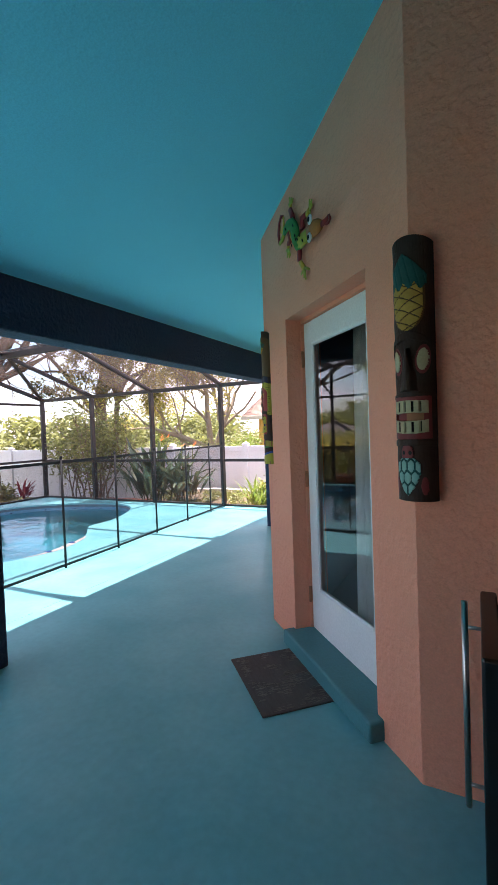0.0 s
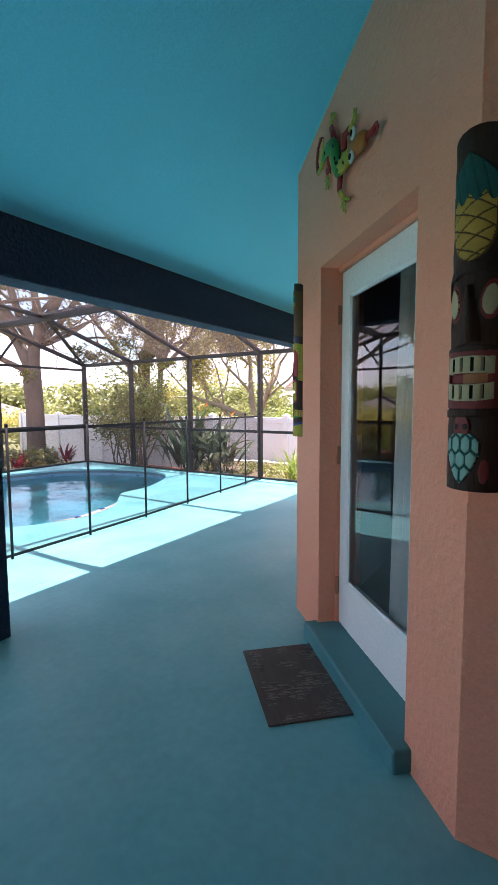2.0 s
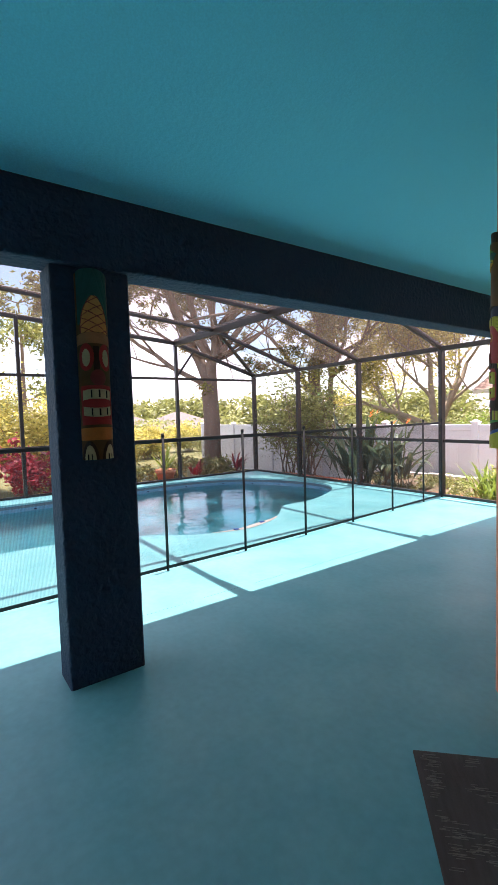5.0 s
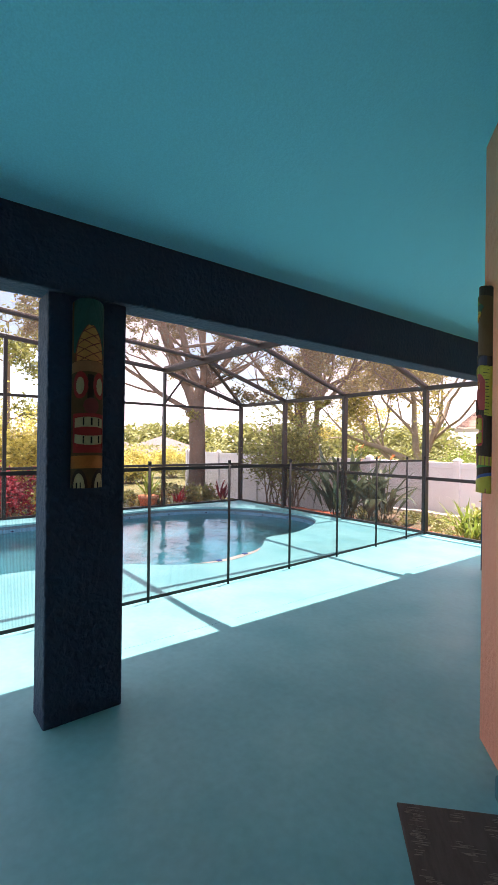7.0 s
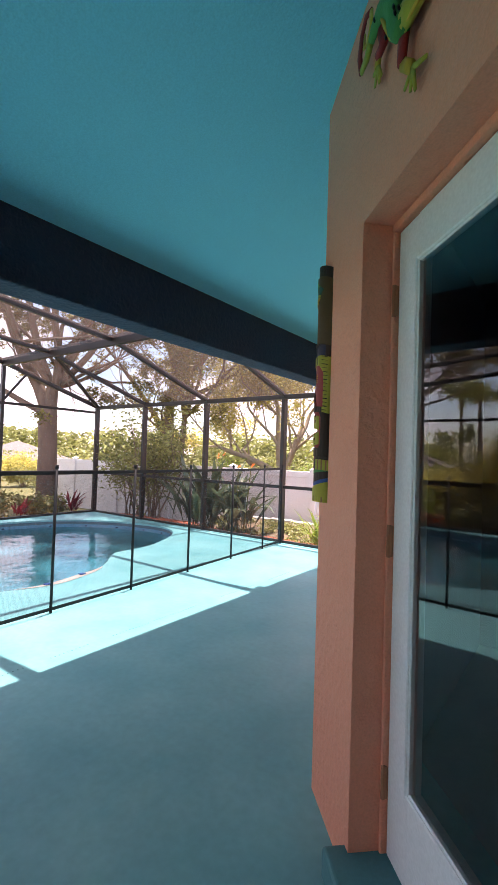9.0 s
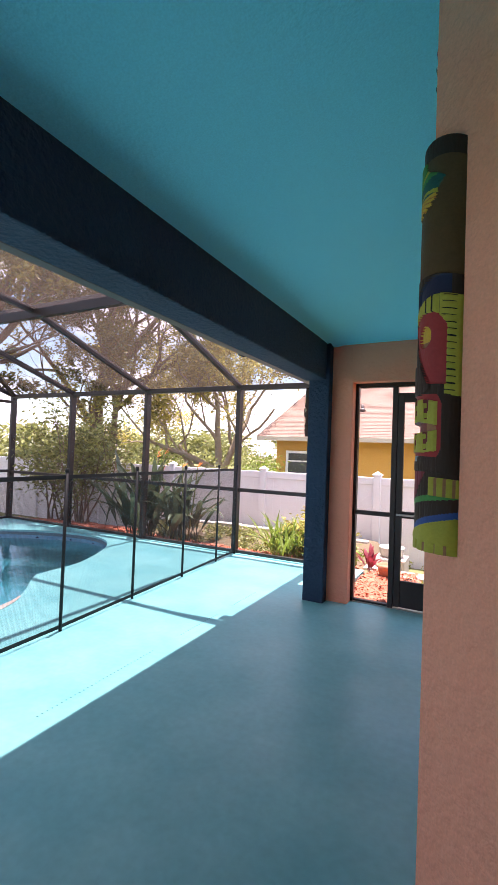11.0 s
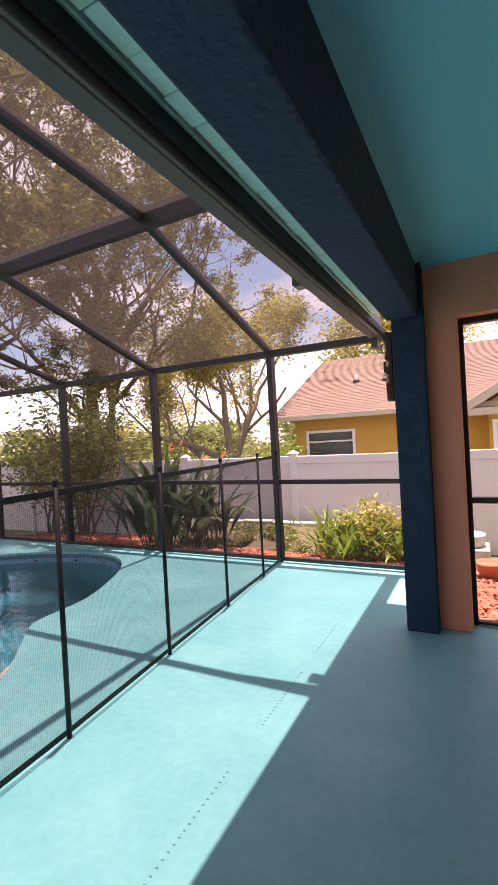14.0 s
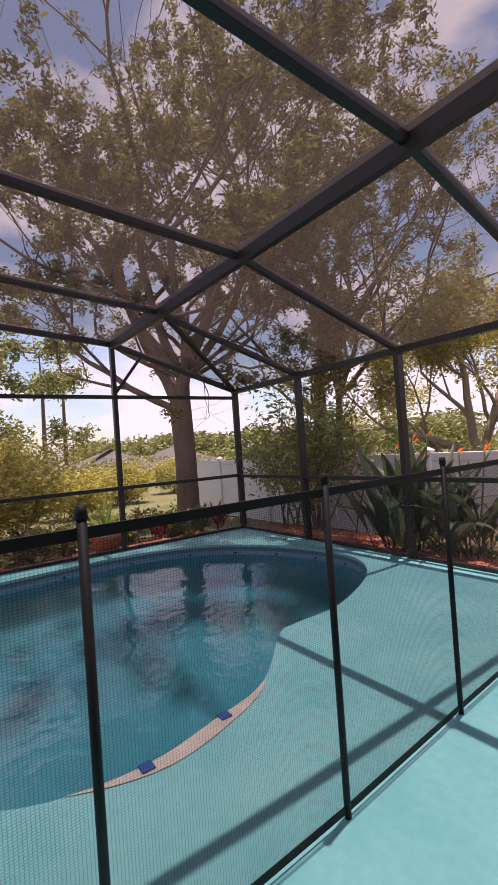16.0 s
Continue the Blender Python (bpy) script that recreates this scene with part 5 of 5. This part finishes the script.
def shrub(name, label, at, size, n, leaf, leaf_size, seed, stems=7, category="shrub", group=""):
    """A bush of real stems with leaves gathered in uneven clumps."""
    rnd = random.Random(seed)
    x, y = at
    t = thing(name, label, category, Matrix.Translation((x, y, ground_z(x, y))), group)
    out, tips = [], []
    for _ in range(stems):
        d = (rnd.gauss(0, 0.45) * size[0] / size[2] * 1.6, rnd.gauss(0, 0.45) * size[1] / size[2] * 1.6, 1)
        limb(rnd, out, tips, (rnd.gauss(0, size[0] * 0.12), rnd.gauss(0, size[1] * 0.12), 0), d, 0.022, size[2] * rnd.uniform(0.35, 0.6), 1, 0.03, 0.5, 0.14)
    ob = new("stems", limbs_mesh(out, 5))
    ob.data.materials.append(M["bark"])
    ob.parent = t
    tips = [p for p in tips if p.z > size[2] * 0.12] or tips
    leaf_cloud("leaves", [tuple(p) for p in tips], (size[0] * 0.2, size[1] * 0.2, size[2] * 0.12), max(n // len(tips), 1), leaf_size, leaf, t, seed + 7, 0.1)
    return t


shrub("flowering_shrub", "tall loose green shrub with small leaves outside the screen", (-7.3, 10.1), (1.0, 0.8, 3.0), 3600, M["leaf_bush"], 0.11, 51, 9)
shrub("flowering_shrub", "tall loose green shrub beside the vinyl fence", (-8.6, 10.6), (1.1, 0.9, 2.6), 3200, M["leaf_bush"], 0.11, 52, 8)
shrub("ti_shrub", "dark red leafed shrub beside the pool cage", (-8.75, 3.8), (0.55, 0.7, 1.35), 1500, M["leaf_red"], 0.16, 53, 8)
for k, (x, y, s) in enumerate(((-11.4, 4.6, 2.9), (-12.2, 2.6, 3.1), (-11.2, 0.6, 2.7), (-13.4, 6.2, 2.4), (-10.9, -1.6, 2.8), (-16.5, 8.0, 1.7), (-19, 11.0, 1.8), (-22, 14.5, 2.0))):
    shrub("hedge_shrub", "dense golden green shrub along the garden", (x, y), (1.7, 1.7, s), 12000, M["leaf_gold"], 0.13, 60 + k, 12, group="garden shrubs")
for k, (x, y) in enumerate(((-9.0, 5.6), (-9.1, 7.1), (-8.7, 2.3), (-9.0, 8.0), (-8.6, 5.0), (-9.3, 6.3), (-8.6, 1.2), (-9.6, 8.9), (-8.5, 0.2))):
    shrub("low_shrub", "low green shrub in the mulch bed", (x, y), (0.55, 0.55, 0.75), 1100, M["leaf_bush"], 0.10, 70 + k, 7, group="low shrubs")
for k, (x, y) in enumerate(((-6.6, 14.2), (-8.8, 14.8), (-11.0, 15.6), (-13.5, 14.0), (-15.5, 12.5), (-5.2, 14.6))):
    shrub("hedge_shrub", "bright green hedge shrub behind the vinyl fence", (x, y), (1.6, 1.0, 1.9), 7500, M["leaf_lime" if k % 2 else "leaf_bush"], 0.085, 80 + k, 10, group="fence hedge")


def strap_plant(name, label, at, n, height, width, leaf, seed, category="plant", droop=0.6, flowers=0, wide=0.09, base_z=None):
    """Long arching blades from one root, each blade a mesh of its own."""
    rnd = random.Random(seed)
    x, y = at
    t = thing(name, label, category, Matrix.Translation((x, y, ground_z(x, y) + 0.05 if base_z is None else base_z)))

    def blade(h, w, tilt, turn, bend):
        bm = bmesh.new()
        rows, N = [], 9
        for i in range(N + 1):
            s = i / N
            ang = tilt + bend * s * s
            px = h * (math.sin(tilt) * s + (math.sin(ang) - math.sin(tilt)) * s * 0.55)
            pz = h * (math.cos(tilt) * s - (math.cos(tilt) - math.cos(ang)) * s * 0.55)
            ww = w * (0.18 + 0.82 * math.sin(math.pi * min(1, max(0, (s - 0.25) / 0.75)) ** 0.8)) if s > 0.25 else w * 0.14
            ww = max(ww, 0.006) if i < N else 0.004
            rows.append([bm.verts.new((px, -ww / 2, pz + ww * 0.18)), bm.verts.new((px, 0, pz)), bm.verts.new((px, ww / 2, pz + ww * 0.18))])
        for a, b in zip(rows, rows[1:]):
            for k in range(2):
                bm.faces.new((a[k], a[k + 1], b[k + 1], b[k])).smooth = True
        bmesh.ops.rotate(bm, verts=bm.verts, cent=(0, 0, 0), matrix=Matrix.Rotation(turn, 3, "Z"))
        return bm

    for i in range(n):
        b = blade(height * rnd.uniform(0.6, 1.05), wide * rnd.uniform(0.7, 1.2), rnd.uniform(0.05, 0.75), rnd.uniform(0, 6.283), rnd.uniform(0.1, 1.0) * droop)
        bmesh.ops.translate(b, vec=(rnd.gauss(0, width * 0.3), rnd.gauss(0, width * 0.3), 0), verts=b.verts)
        part("leaf", b, leaf, t)
    for i in range(flowers):
        tx, ty = rnd.gauss(0, width * 0.5), rnd.gauss(0, width * 0.4)
        h = height * rnd.uniform(0.85, 1.0)
        st = part("stalk", tube([(tx * 0.4, ty * 0.4, 0), (tx * 0.8, ty * 0.8, h * 0.6), (tx, ty, h)], [0.012, 0.01, 0.009], 6), M["leaf_bush"], t)
        fb = bmesh.new()
        for k in range(6):
            a = rnd.uniform(-0.5, 1.2)
            tip = Vector((tx + 0.09 * math.cos(a + k * 0.3), ty + 0.09 * math.sin(a + k * 0.3), h + rnd.uniform(0.04, 0.13)))
            o = Vector((tx, ty, h))
            s = Vector((0.02, -0.02, 0))
            fb.faces.new([fb.verts.new(o - s), fb.verts.new(o + s), fb.verts.new(tip)])
        part("flower", fb, M["flower_orange"], st, "orange crane-like flower")
    return t


strap_plant("bird_of_paradise", "large bird of paradise clump with orange flowers", (-5.0, 9.45), 60, 1.55, 0.75, M["leaf_dark"], 5, flowers=4, wide=0.15)
strap_plant("bird_of_paradise", "bird of paradise clump with drooping outer leaves", (-4.2, 9.5), 34, 1.35, 0.5, M["leaf_dark"], 6, flowers=3, wide=0.13, droop=1.2)
for k, (x, y, h) in enumerate(((-2.35, 9.3, 0.75), (-1.95, 9.45, 0.8), (-1.6, 9.25, 0.62), (-2.1, 9.05, 0.55))):
    strap_plant("lime_plant", "lime green strap-leafed bedding plant in red mulch", (x, y), 64, h, 0.34, M["leaf_lime"], 20 + k, wide=0.036, droop=1.1)
strap_plant("bromeliad", "red bromeliad beside the cage corner", (-8.25, 8.55), 22, 0.6, 0.15, M["leaf_red"], 31, wide=0.06)
strap_plant("bromeliad", "red bromeliad at the foot of the big tree", (-8.9, 7.7), 20, 0.55, 0.15, M["leaf_red"], 32, wide=0.06)
strap_plant("croton", "pink and red leafed plant beside the pavers", (-1.0, 9.25), 20, 0.36, 0.08, M["leaf_red"], 33, wide=0.07)


def clay_pot(at, r, h, z):
    t = thing("flower_pot", "round terracotta flower pot", "pot", Matrix.Translation((*at, z)))
    part("bowl", lathe([(r * 0.62, 0), (r * 0.7, 0.01), (r * 0.93, h * 0.78), (r * 1.04, h * 0.78), (r * 1.06, h), (r * 0.92, h), (r * 0.88, h * 0.8), (r * 0.5, h * 0.75)], 24), M["terracotta"], t)
    part("soil", lathe([(r * 0.9, h * 0.74), (r * 0.88, h * 0.82)], 20), M["mulch"], t, "dark soil")
    return t


clay_pot((-0.68, 8.72), 0.115, 0.15, ground_z(-0.68, 8.72) + 0.06)
clay_pot((-8.2, 6.55), 0.22, 0.34, ground_z(-8.2, 6.55))
strap_plant("potted_plant", "green strap-leafed plant growing in a clay pot", (-8.2, 6.55), 26, 0.75, 0.12, M["leaf_lime"], 35, wide=0.05, base_z=ground_z(-8.2, 6.55) + 0.26)
shrub("bedding_shrub", "golden flecked bedding shrub among the lime plants", (-2.0, 9.5), (0.8, 0.5, 0.8), 2600, M["leaf_gold"], 0.075, 301, 9)
shrub("bedding_shrub", "low golden bedding shrub against the screen", (-1.45, 9.35), (0.4, 0.35, 0.45), 800, M["leaf_lime"], 0.075, 302, 7)
bowl = thing("stone_bowl", "round pale stone bowl standing on a paver block", "bowl", Matrix.Translation((-0.88, 10.2, -0.095)))
part("basin", lathe([(0.01, 0), (0.15, 0.0), (0.165, 0.02), (0.185, 0.13), (0.18, 0.15), (0.15, 0.152), (0.13, 0.12), (0.02, 0.11)], 24), M["paver"], bowl)
pav = thing("stepping_stones", "pale concrete pavers laid beside the red mulch", "paving", kind="structure")
for x, y, w in ((-0.55, 8.35, 0.22), (-0.62, 8.78, 0.20), (-0.72, 9.2, 0.19), (-0.88, 9.55, 0.18), (-1.0, 9.9, 0.2), (-0.25, 7.85, 0.17), (-0.5, 9.45, 0.17)):
    z = ground_z(x, y)
    part("paver", box(x - w, x + w, y - w * 0.8, y + w * 0.8, z - 0.02, z + 0.06, 0.012, 2), M["paver"], pav)

part("paver", box(-1.1, -0.66, 9.98, 10.42, -0.42, -0.096, 0.014, 2), M["paver"], pav)

# ---- grass by the screen door and weeds along the fence foot ----
rnd = random.Random(61)
lawn = thing("grass", "sparse sunlit lawn blades outside the screen door", "grass", kind="stuff")
spots = [(x, y, ground_z(x, y) + 0.02) for x, y in ((rnd.uniform(-0.3, 3.6), rnd.uniform(8.0, 11.05)) for _ in range(5200)) if noise.noise(Vector((x * 1.7, y * 1.7, 4))) > -0.25]
leaf_cloud("blades", spots, 0.03, 4, 0.06, M["leaf_lime"], lawn, 62, -1.6, aspect=0.12)
weeds = thing("weeds", "low green weeds along the foot of the white fence", "weeds", kind="stuff")
spots = [(x, rnd.uniform(10.95, 11.1), ground_z(x, 11.0) + rnd.uniform(0.02, 0.12)) for x in (rnd.uniform(-1.0, 3.8) for _ in range(150)) if noise.noise(Vector((x * 2.3, 0, 9))) > -0.05]
leaf_cloud("leaves", spots, (0.06, 0.03, 0.04), 26, 0.05, M["leaf_bush"], weeds, 63, -0.5)

cover = thing("ground_cover", "patchy low green plants on the sandy bank", "plants", kind="stuff")
spots = [(x, y, bank_z(x, y) + 0.03) for x, y in ((rnd.uniform(-5.4, -1.4), rnd.uniform(9.6, 10.6)) for _ in range(520)) if noise.noise(Vector((x * 2.1, y * 2.1, 6))) > 0.05]
leaf_cloud("leaves", spots, (0.07, 0.07, 0.05), 24, 0.06, M["leaf_bush"], cover, 64, -0.5)

# ---- vinyl fence ----
VY, VT, VB = 11.19, 1.03, -0.62
vinyl = thing("vinyl_fence", "white vinyl privacy fence across the back garden", "fence")
xs = [-3.52 + 2.2 * k for k in range(-5, 5)]
for x in xs:
    p = part("post", box(x - 0.065, x + 0.065, VY - 0.065, VY + 0.065, VB - 0.1, VT + 0.03, 0.006, 1), M["vinyl"], vinyl)
    cap = bmesh.new()
    add_box(cap, x - 0.078, x + 0.078, VY - 0.078, VY + 0.078, VT + 0.03, VT + 0.055, 0.004, 1)
    r = bmesh.ops.create_cone(cap, cap_ends=True, segments=4, radius1=0.1, radius2=0.01, depth=0.05)
    bmesh.ops.rotate(cap, verts=r["verts"], cent=(0, 0, 0), matrix=Matrix.Rotation(math.pi / 4, 3, "Z"))
    bmesh.ops.translate(cap, vec=(x, VY, VT + 0.08), verts=r["verts"])
    part("cap", cap, M["vinyl"], p)
for a, b in zip(xs, xs[1:]):
    part("rail", box(a + 0.065, b - 0.065, VY - 0.03, VY + 0.03, VT - 0.13, VT, 0.006, 1), M["vinyl"], vinyl)
    part("rail", box(a + 0.065, b - 0.065, VY - 0.03, VY + 0.03, VB, VB + 0.13, 0.006, 1), M["vinyl"], vinyl)
    n = 13
    w = (b - a - 0.13) / n
    for k in range(n):
        part("board", box(a + 0.065 + k * w + 0.0004, a + 0.065 + (k + 1) * w - 0.0004, VY - 0.012, VY + 0.012, VB + 0.13, VT - 0.13), M["vinyl"], vinyl)

# ---- yellow house next door ----
house = thing("house", "ochre yellow stucco house with a brown shingle roof", "house")
HB, HE = -1.2, 1.75
wl = part("wall", box(-5.0, 9.0, 15.1, 23.0, HB, HE + 0.1), M["house_wall"], house)
part("wall", box(-0.55, 7.0, 14.55, 15.1, HB, HE + 0.1), M["house_wall"], house)
gb_ = bmesh.new()
tri_a = [gb_.verts.new((x, 14.55, z)) for x, z in ((-0.55, HE + 0.1), (7.0, HE + 0.1), (3.2, 4.0))]
tri_b = [gb_.verts.new((x, 15.1, z)) for x, z in ((-0.55, HE + 0.1), (7.0, HE + 0.1), (3.2, 4.0))]
gb_.faces.new(tri_a)
gb_.faces.new(tri_b[::-1])
part("gable", gb_, M["house_wall"], house, "ochre gable wall")


def roof_rows(y0, z0, y1, z1, x0, x1, rows, seed):
    """Courses of shingle tabs up a slope."""
    rnd = random.Random(seed)
    bm = bmesh.new()
    for r in range(rows):
        s0, s1 = r / rows, (r + 1.25) / rows
        x = x0 - rnd.uniform(0, 0.3)
        while x < x1:
            w = 0.33
            a, b = max(x, x0), min(x + w - 0.012, x1)
            if b > a:
                lift = 0.014 + rnd.uniform(0, 0.004)
                p = [(a, y0 + (y1 - y0) * s0, z0 + (z1 - z0) * s0 + lift), (b, y0 + (y1 - y0) * s0, z0 + (z1 - z0) * s0 + lift),
                     (b, y0 + (y1 - y0) * s1, z0 + (z1 - z0) * s1 + 0.004), (a, y0 + (y1 - y0) * s1, z0 + (z1 - z0) * s1 + 0.004)]
                bm.faces.new([bm.verts.new(q) for q in p])
            x += w
    return bm


RZ0, RZ1, RY0, RY1 = 1.86, 3.85, 14.55, 19.0
slab = bmesh.new()
pr = [(RY0, RZ0), (RY1, RZ1), (23.45, RZ0), (23.45, RZ0 - 0.1), (RY1, RZ1 - 0.12), (RY0, RZ0 - 0.1)]
ca, cb = [slab.verts.new((-5.35, y, z)) for y, z in pr], [slab.verts.new((9.4, y, z)) for y, z in pr]
for i in range(6):
    j = (i + 1) % 6
    slab.faces.new((ca[i], ca[j], cb[j], cb[i]))
slab.faces.new(ca[::-1])
slab.faces.new(cb)
roof = part("roof", slab, M["shingle"], house, "brown asphalt shingle roof")
tagged(part("shingle", roof_rows(RY0, RZ0, RY1, RZ1, -5.35, 9.0, 44, 3), M["shingle"], roof), kind="stuff")
part("fascia", box(-5.35, 9.4, RY0 - 0.03, RY0, RZ0 - 0.11, RZ0 + 0.005, 0.004, 1), M["trim"], roof, "cream eave board")
part("rake", bar((-5.37, RY0, RZ0 - 0.05), (-5.37, RY1, RZ1 - 0.05), 0.03, 0.16), M["trim"], roof, "cream rake board")
wing = bmesh.new()
for sx, (xa, xb) in enumerate(((-1.0, 3.2), (7.4, 3.2))):
    a0, b0 = (xa, 14.2, HE + 0.02), (xb, 14.2, 4.25)
    a1, b1 = (xa, 18.6, HE + 0.02), (xb, 18.6, 4.25)
    vs = [wing.verts.new(q) for q in (a0, b0, b1, a1)]
    wing.faces.new(vs)
bmesh.ops.solidify(wing, geom=wing.faces[:], thickness=0.09)
part("wing_roof", wing, M["shingle"], house, "brown shingle gable roof")
part("rake", bar((-1.05, 14.17, HE - 0.05), (3.2, 14.17, 4.2), 0.03, 0.17), M["trim"], house, "cream rake board")
part("eave_return", box(-1.0, -0.35, 14.2, 14.6, HE - 0.17, HE - 0.02, 0.01, 1), M["trim"], house, "cream boxed eave end")
for x, y, pipe in ((-3.7, 16.6, "trim"), (-2.9, 16.5, "gutter")):
    z = RZ0 + (y - RY0) / (RY1 - RY0) * (RZ1 - RZ0)
    v = part("vent_pipe", tube([(x, y, z - 0.05), (x, y, z + 0.2)], [0.05, 0.05], 10), M[pipe], roof, "short roof vent pipe")
    part("collar", lathe([(0.11, z), (0.06, z + 0.09)], 12), M["gutter"], v)
    v.children[0].location = (x, y, 0)


def house_window(x0, x1, z0, z1, y, mat, bars, label):
    w = part("window", box(x0, x1, y - 0.02, y + 0.04, z0, z1), mat, house, label)
    fr_ = bmesh.new()
    t_ = 0.07
    add_box(fr_, x0 - t_, x0, y - 0.05, y + 0.03, z0 - t_, z1 + t_, 0.006, 1)
    add_box(fr_, x1, x1 + t_, y - 0.05, y + 0.03, z0 - t_, z1 + t_, 0.006, 1)
    add_box(fr_, x0, x1, y - 0.05, y + 0.03, z1, z1 + t_, 0.006, 1)
    add_box(fr_, x0, x1, y - 0.07, y + 0.03, z0 - t_, z0, 0.006, 1)
    part("frame", fr_, M["white"], w, "white window frame")
    for b in bars:
        part("sash_bar", box(x0, x1, y - 0.04, y - 0.015, b - 0.02, b + 0.02, 0.003, 1), M["white"], w)


house_window(-4.62, -3.5, 0.8, 1.42, 15.1, M["dark_glass"], (1.2,), "dark sliding window with white sash bars")
house_window(-0.42, 0.42, 0.5, 1.42, 14.55, M["blind"], (), "window with a closed white blind")

# ---- far things ----
for k, (x, y, w) in enumerate(((-50, 20.5, 9), (-56, 31, 10), (-62, 14, 11))):
    far = thing("far_house", "low brown-roofed house far beyond the gardens", "house", Matrix.Translation((x, y, -2.75)), "far houses")
    part("wall", box(-w / 2, w / 2, -5, 5, 0, 2.6), M["trim"], far)
    rb_ = bmesh.new()
    o = 0.6
    vv = [rb_.verts.new(p) for p in ((-w / 2 - o, -5 - o, 2.5), (w / 2 + o, -5 - o, 2.5), (w / 2 + o, 5 + o, 2.5), (-w / 2 - o, 5 + o, 2.5), (-w / 2 + 5, 0, 5.0), (w / 2 - 5, 0, 5.0))]
    for f in ((0, 1, 5, 4), (1, 2, 5), (2, 3, 4, 5), (3, 0, 4), (3, 2, 1, 0)):
        rb_.faces.new([vv[i] for i in f])
    part("roof", rb_, M["far_roof"], far, "dull brown roof")


def far_woods(name, pts, height, mat, seed, per=130, size=0.9, width=2.6):
    rnd = random.Random(seed)
    woods = thing(name, "distant woods along the horizon", "woods", kind="stuff")
    centres = []
    for x, y in pts:
        h = height * rnd.uniform(0.7, 1.15)
        for k in range(5):
            centres.append((x + rnd.gauss(0, 1.2), y + rnd.gauss(0, 1.2), ground_z(x, y) + h * (0.15 + 0.17 * k)))
    leaf_cloud("crowns", centres, (width, width, height * 0.16), per, size, mat, woods, seed)


rnd = random.Random(77)
ring = [(105 * math.cos(a) + rnd.gauss(0, 6), 105 * math.sin(a) + rnd.gauss(0, 6)) for a in [radians(62 + i * 2.1) for i in range(68)]]
far_woods("far_woods", ring, 7.0, M["leaf_bush"], 91, 150, 1.3, 3.4)
mid = [(-30 + rnd.gauss(0, 3), 6 + i * 3.2) for i in range(6)] + [(-24 + i * 3.4, 34 + rnd.gauss(0, 2)) for i in range(12)]
far_woods("garden_woods", mid, 2.1, M["leaf_bush"], 92, 90, 0.36, 1.4)
for k, (x, y, h) in enumerate(((-27, 9.5, 8.0), (-31, 11.5, 9.0), (-25, 6.5, 8.5))):
    tree("thin pine far across the garden", (x, y, -1.0), [((0, 0, 0), 0.16), ((0.05, 0, h * 0.4), 0.12), ((0, 0.05, h * 0.75), 0.08), ((0, 0, h), 0.03)],
         [(2, (1, 0.2, 0.2), 0.05, 1.3), (2, (-1, 0.3, 0.3), 0.05, 1.3), (3, (0.3, 1, 0.4), 0.04, 1.0), (3, (-0.2, -1, 0.3), 0.04, 1.0), (1, (-0.6, 0.8, 0.2), 0.05, 1.2), (2, (0.2, -1, 0.25), 0.05, 1.3)],
         1, 140 + k, M["bark"], M["leaf_bush"], 22, 0.3, 0.45, 0.04, 0.5, 0.12, "far pines")
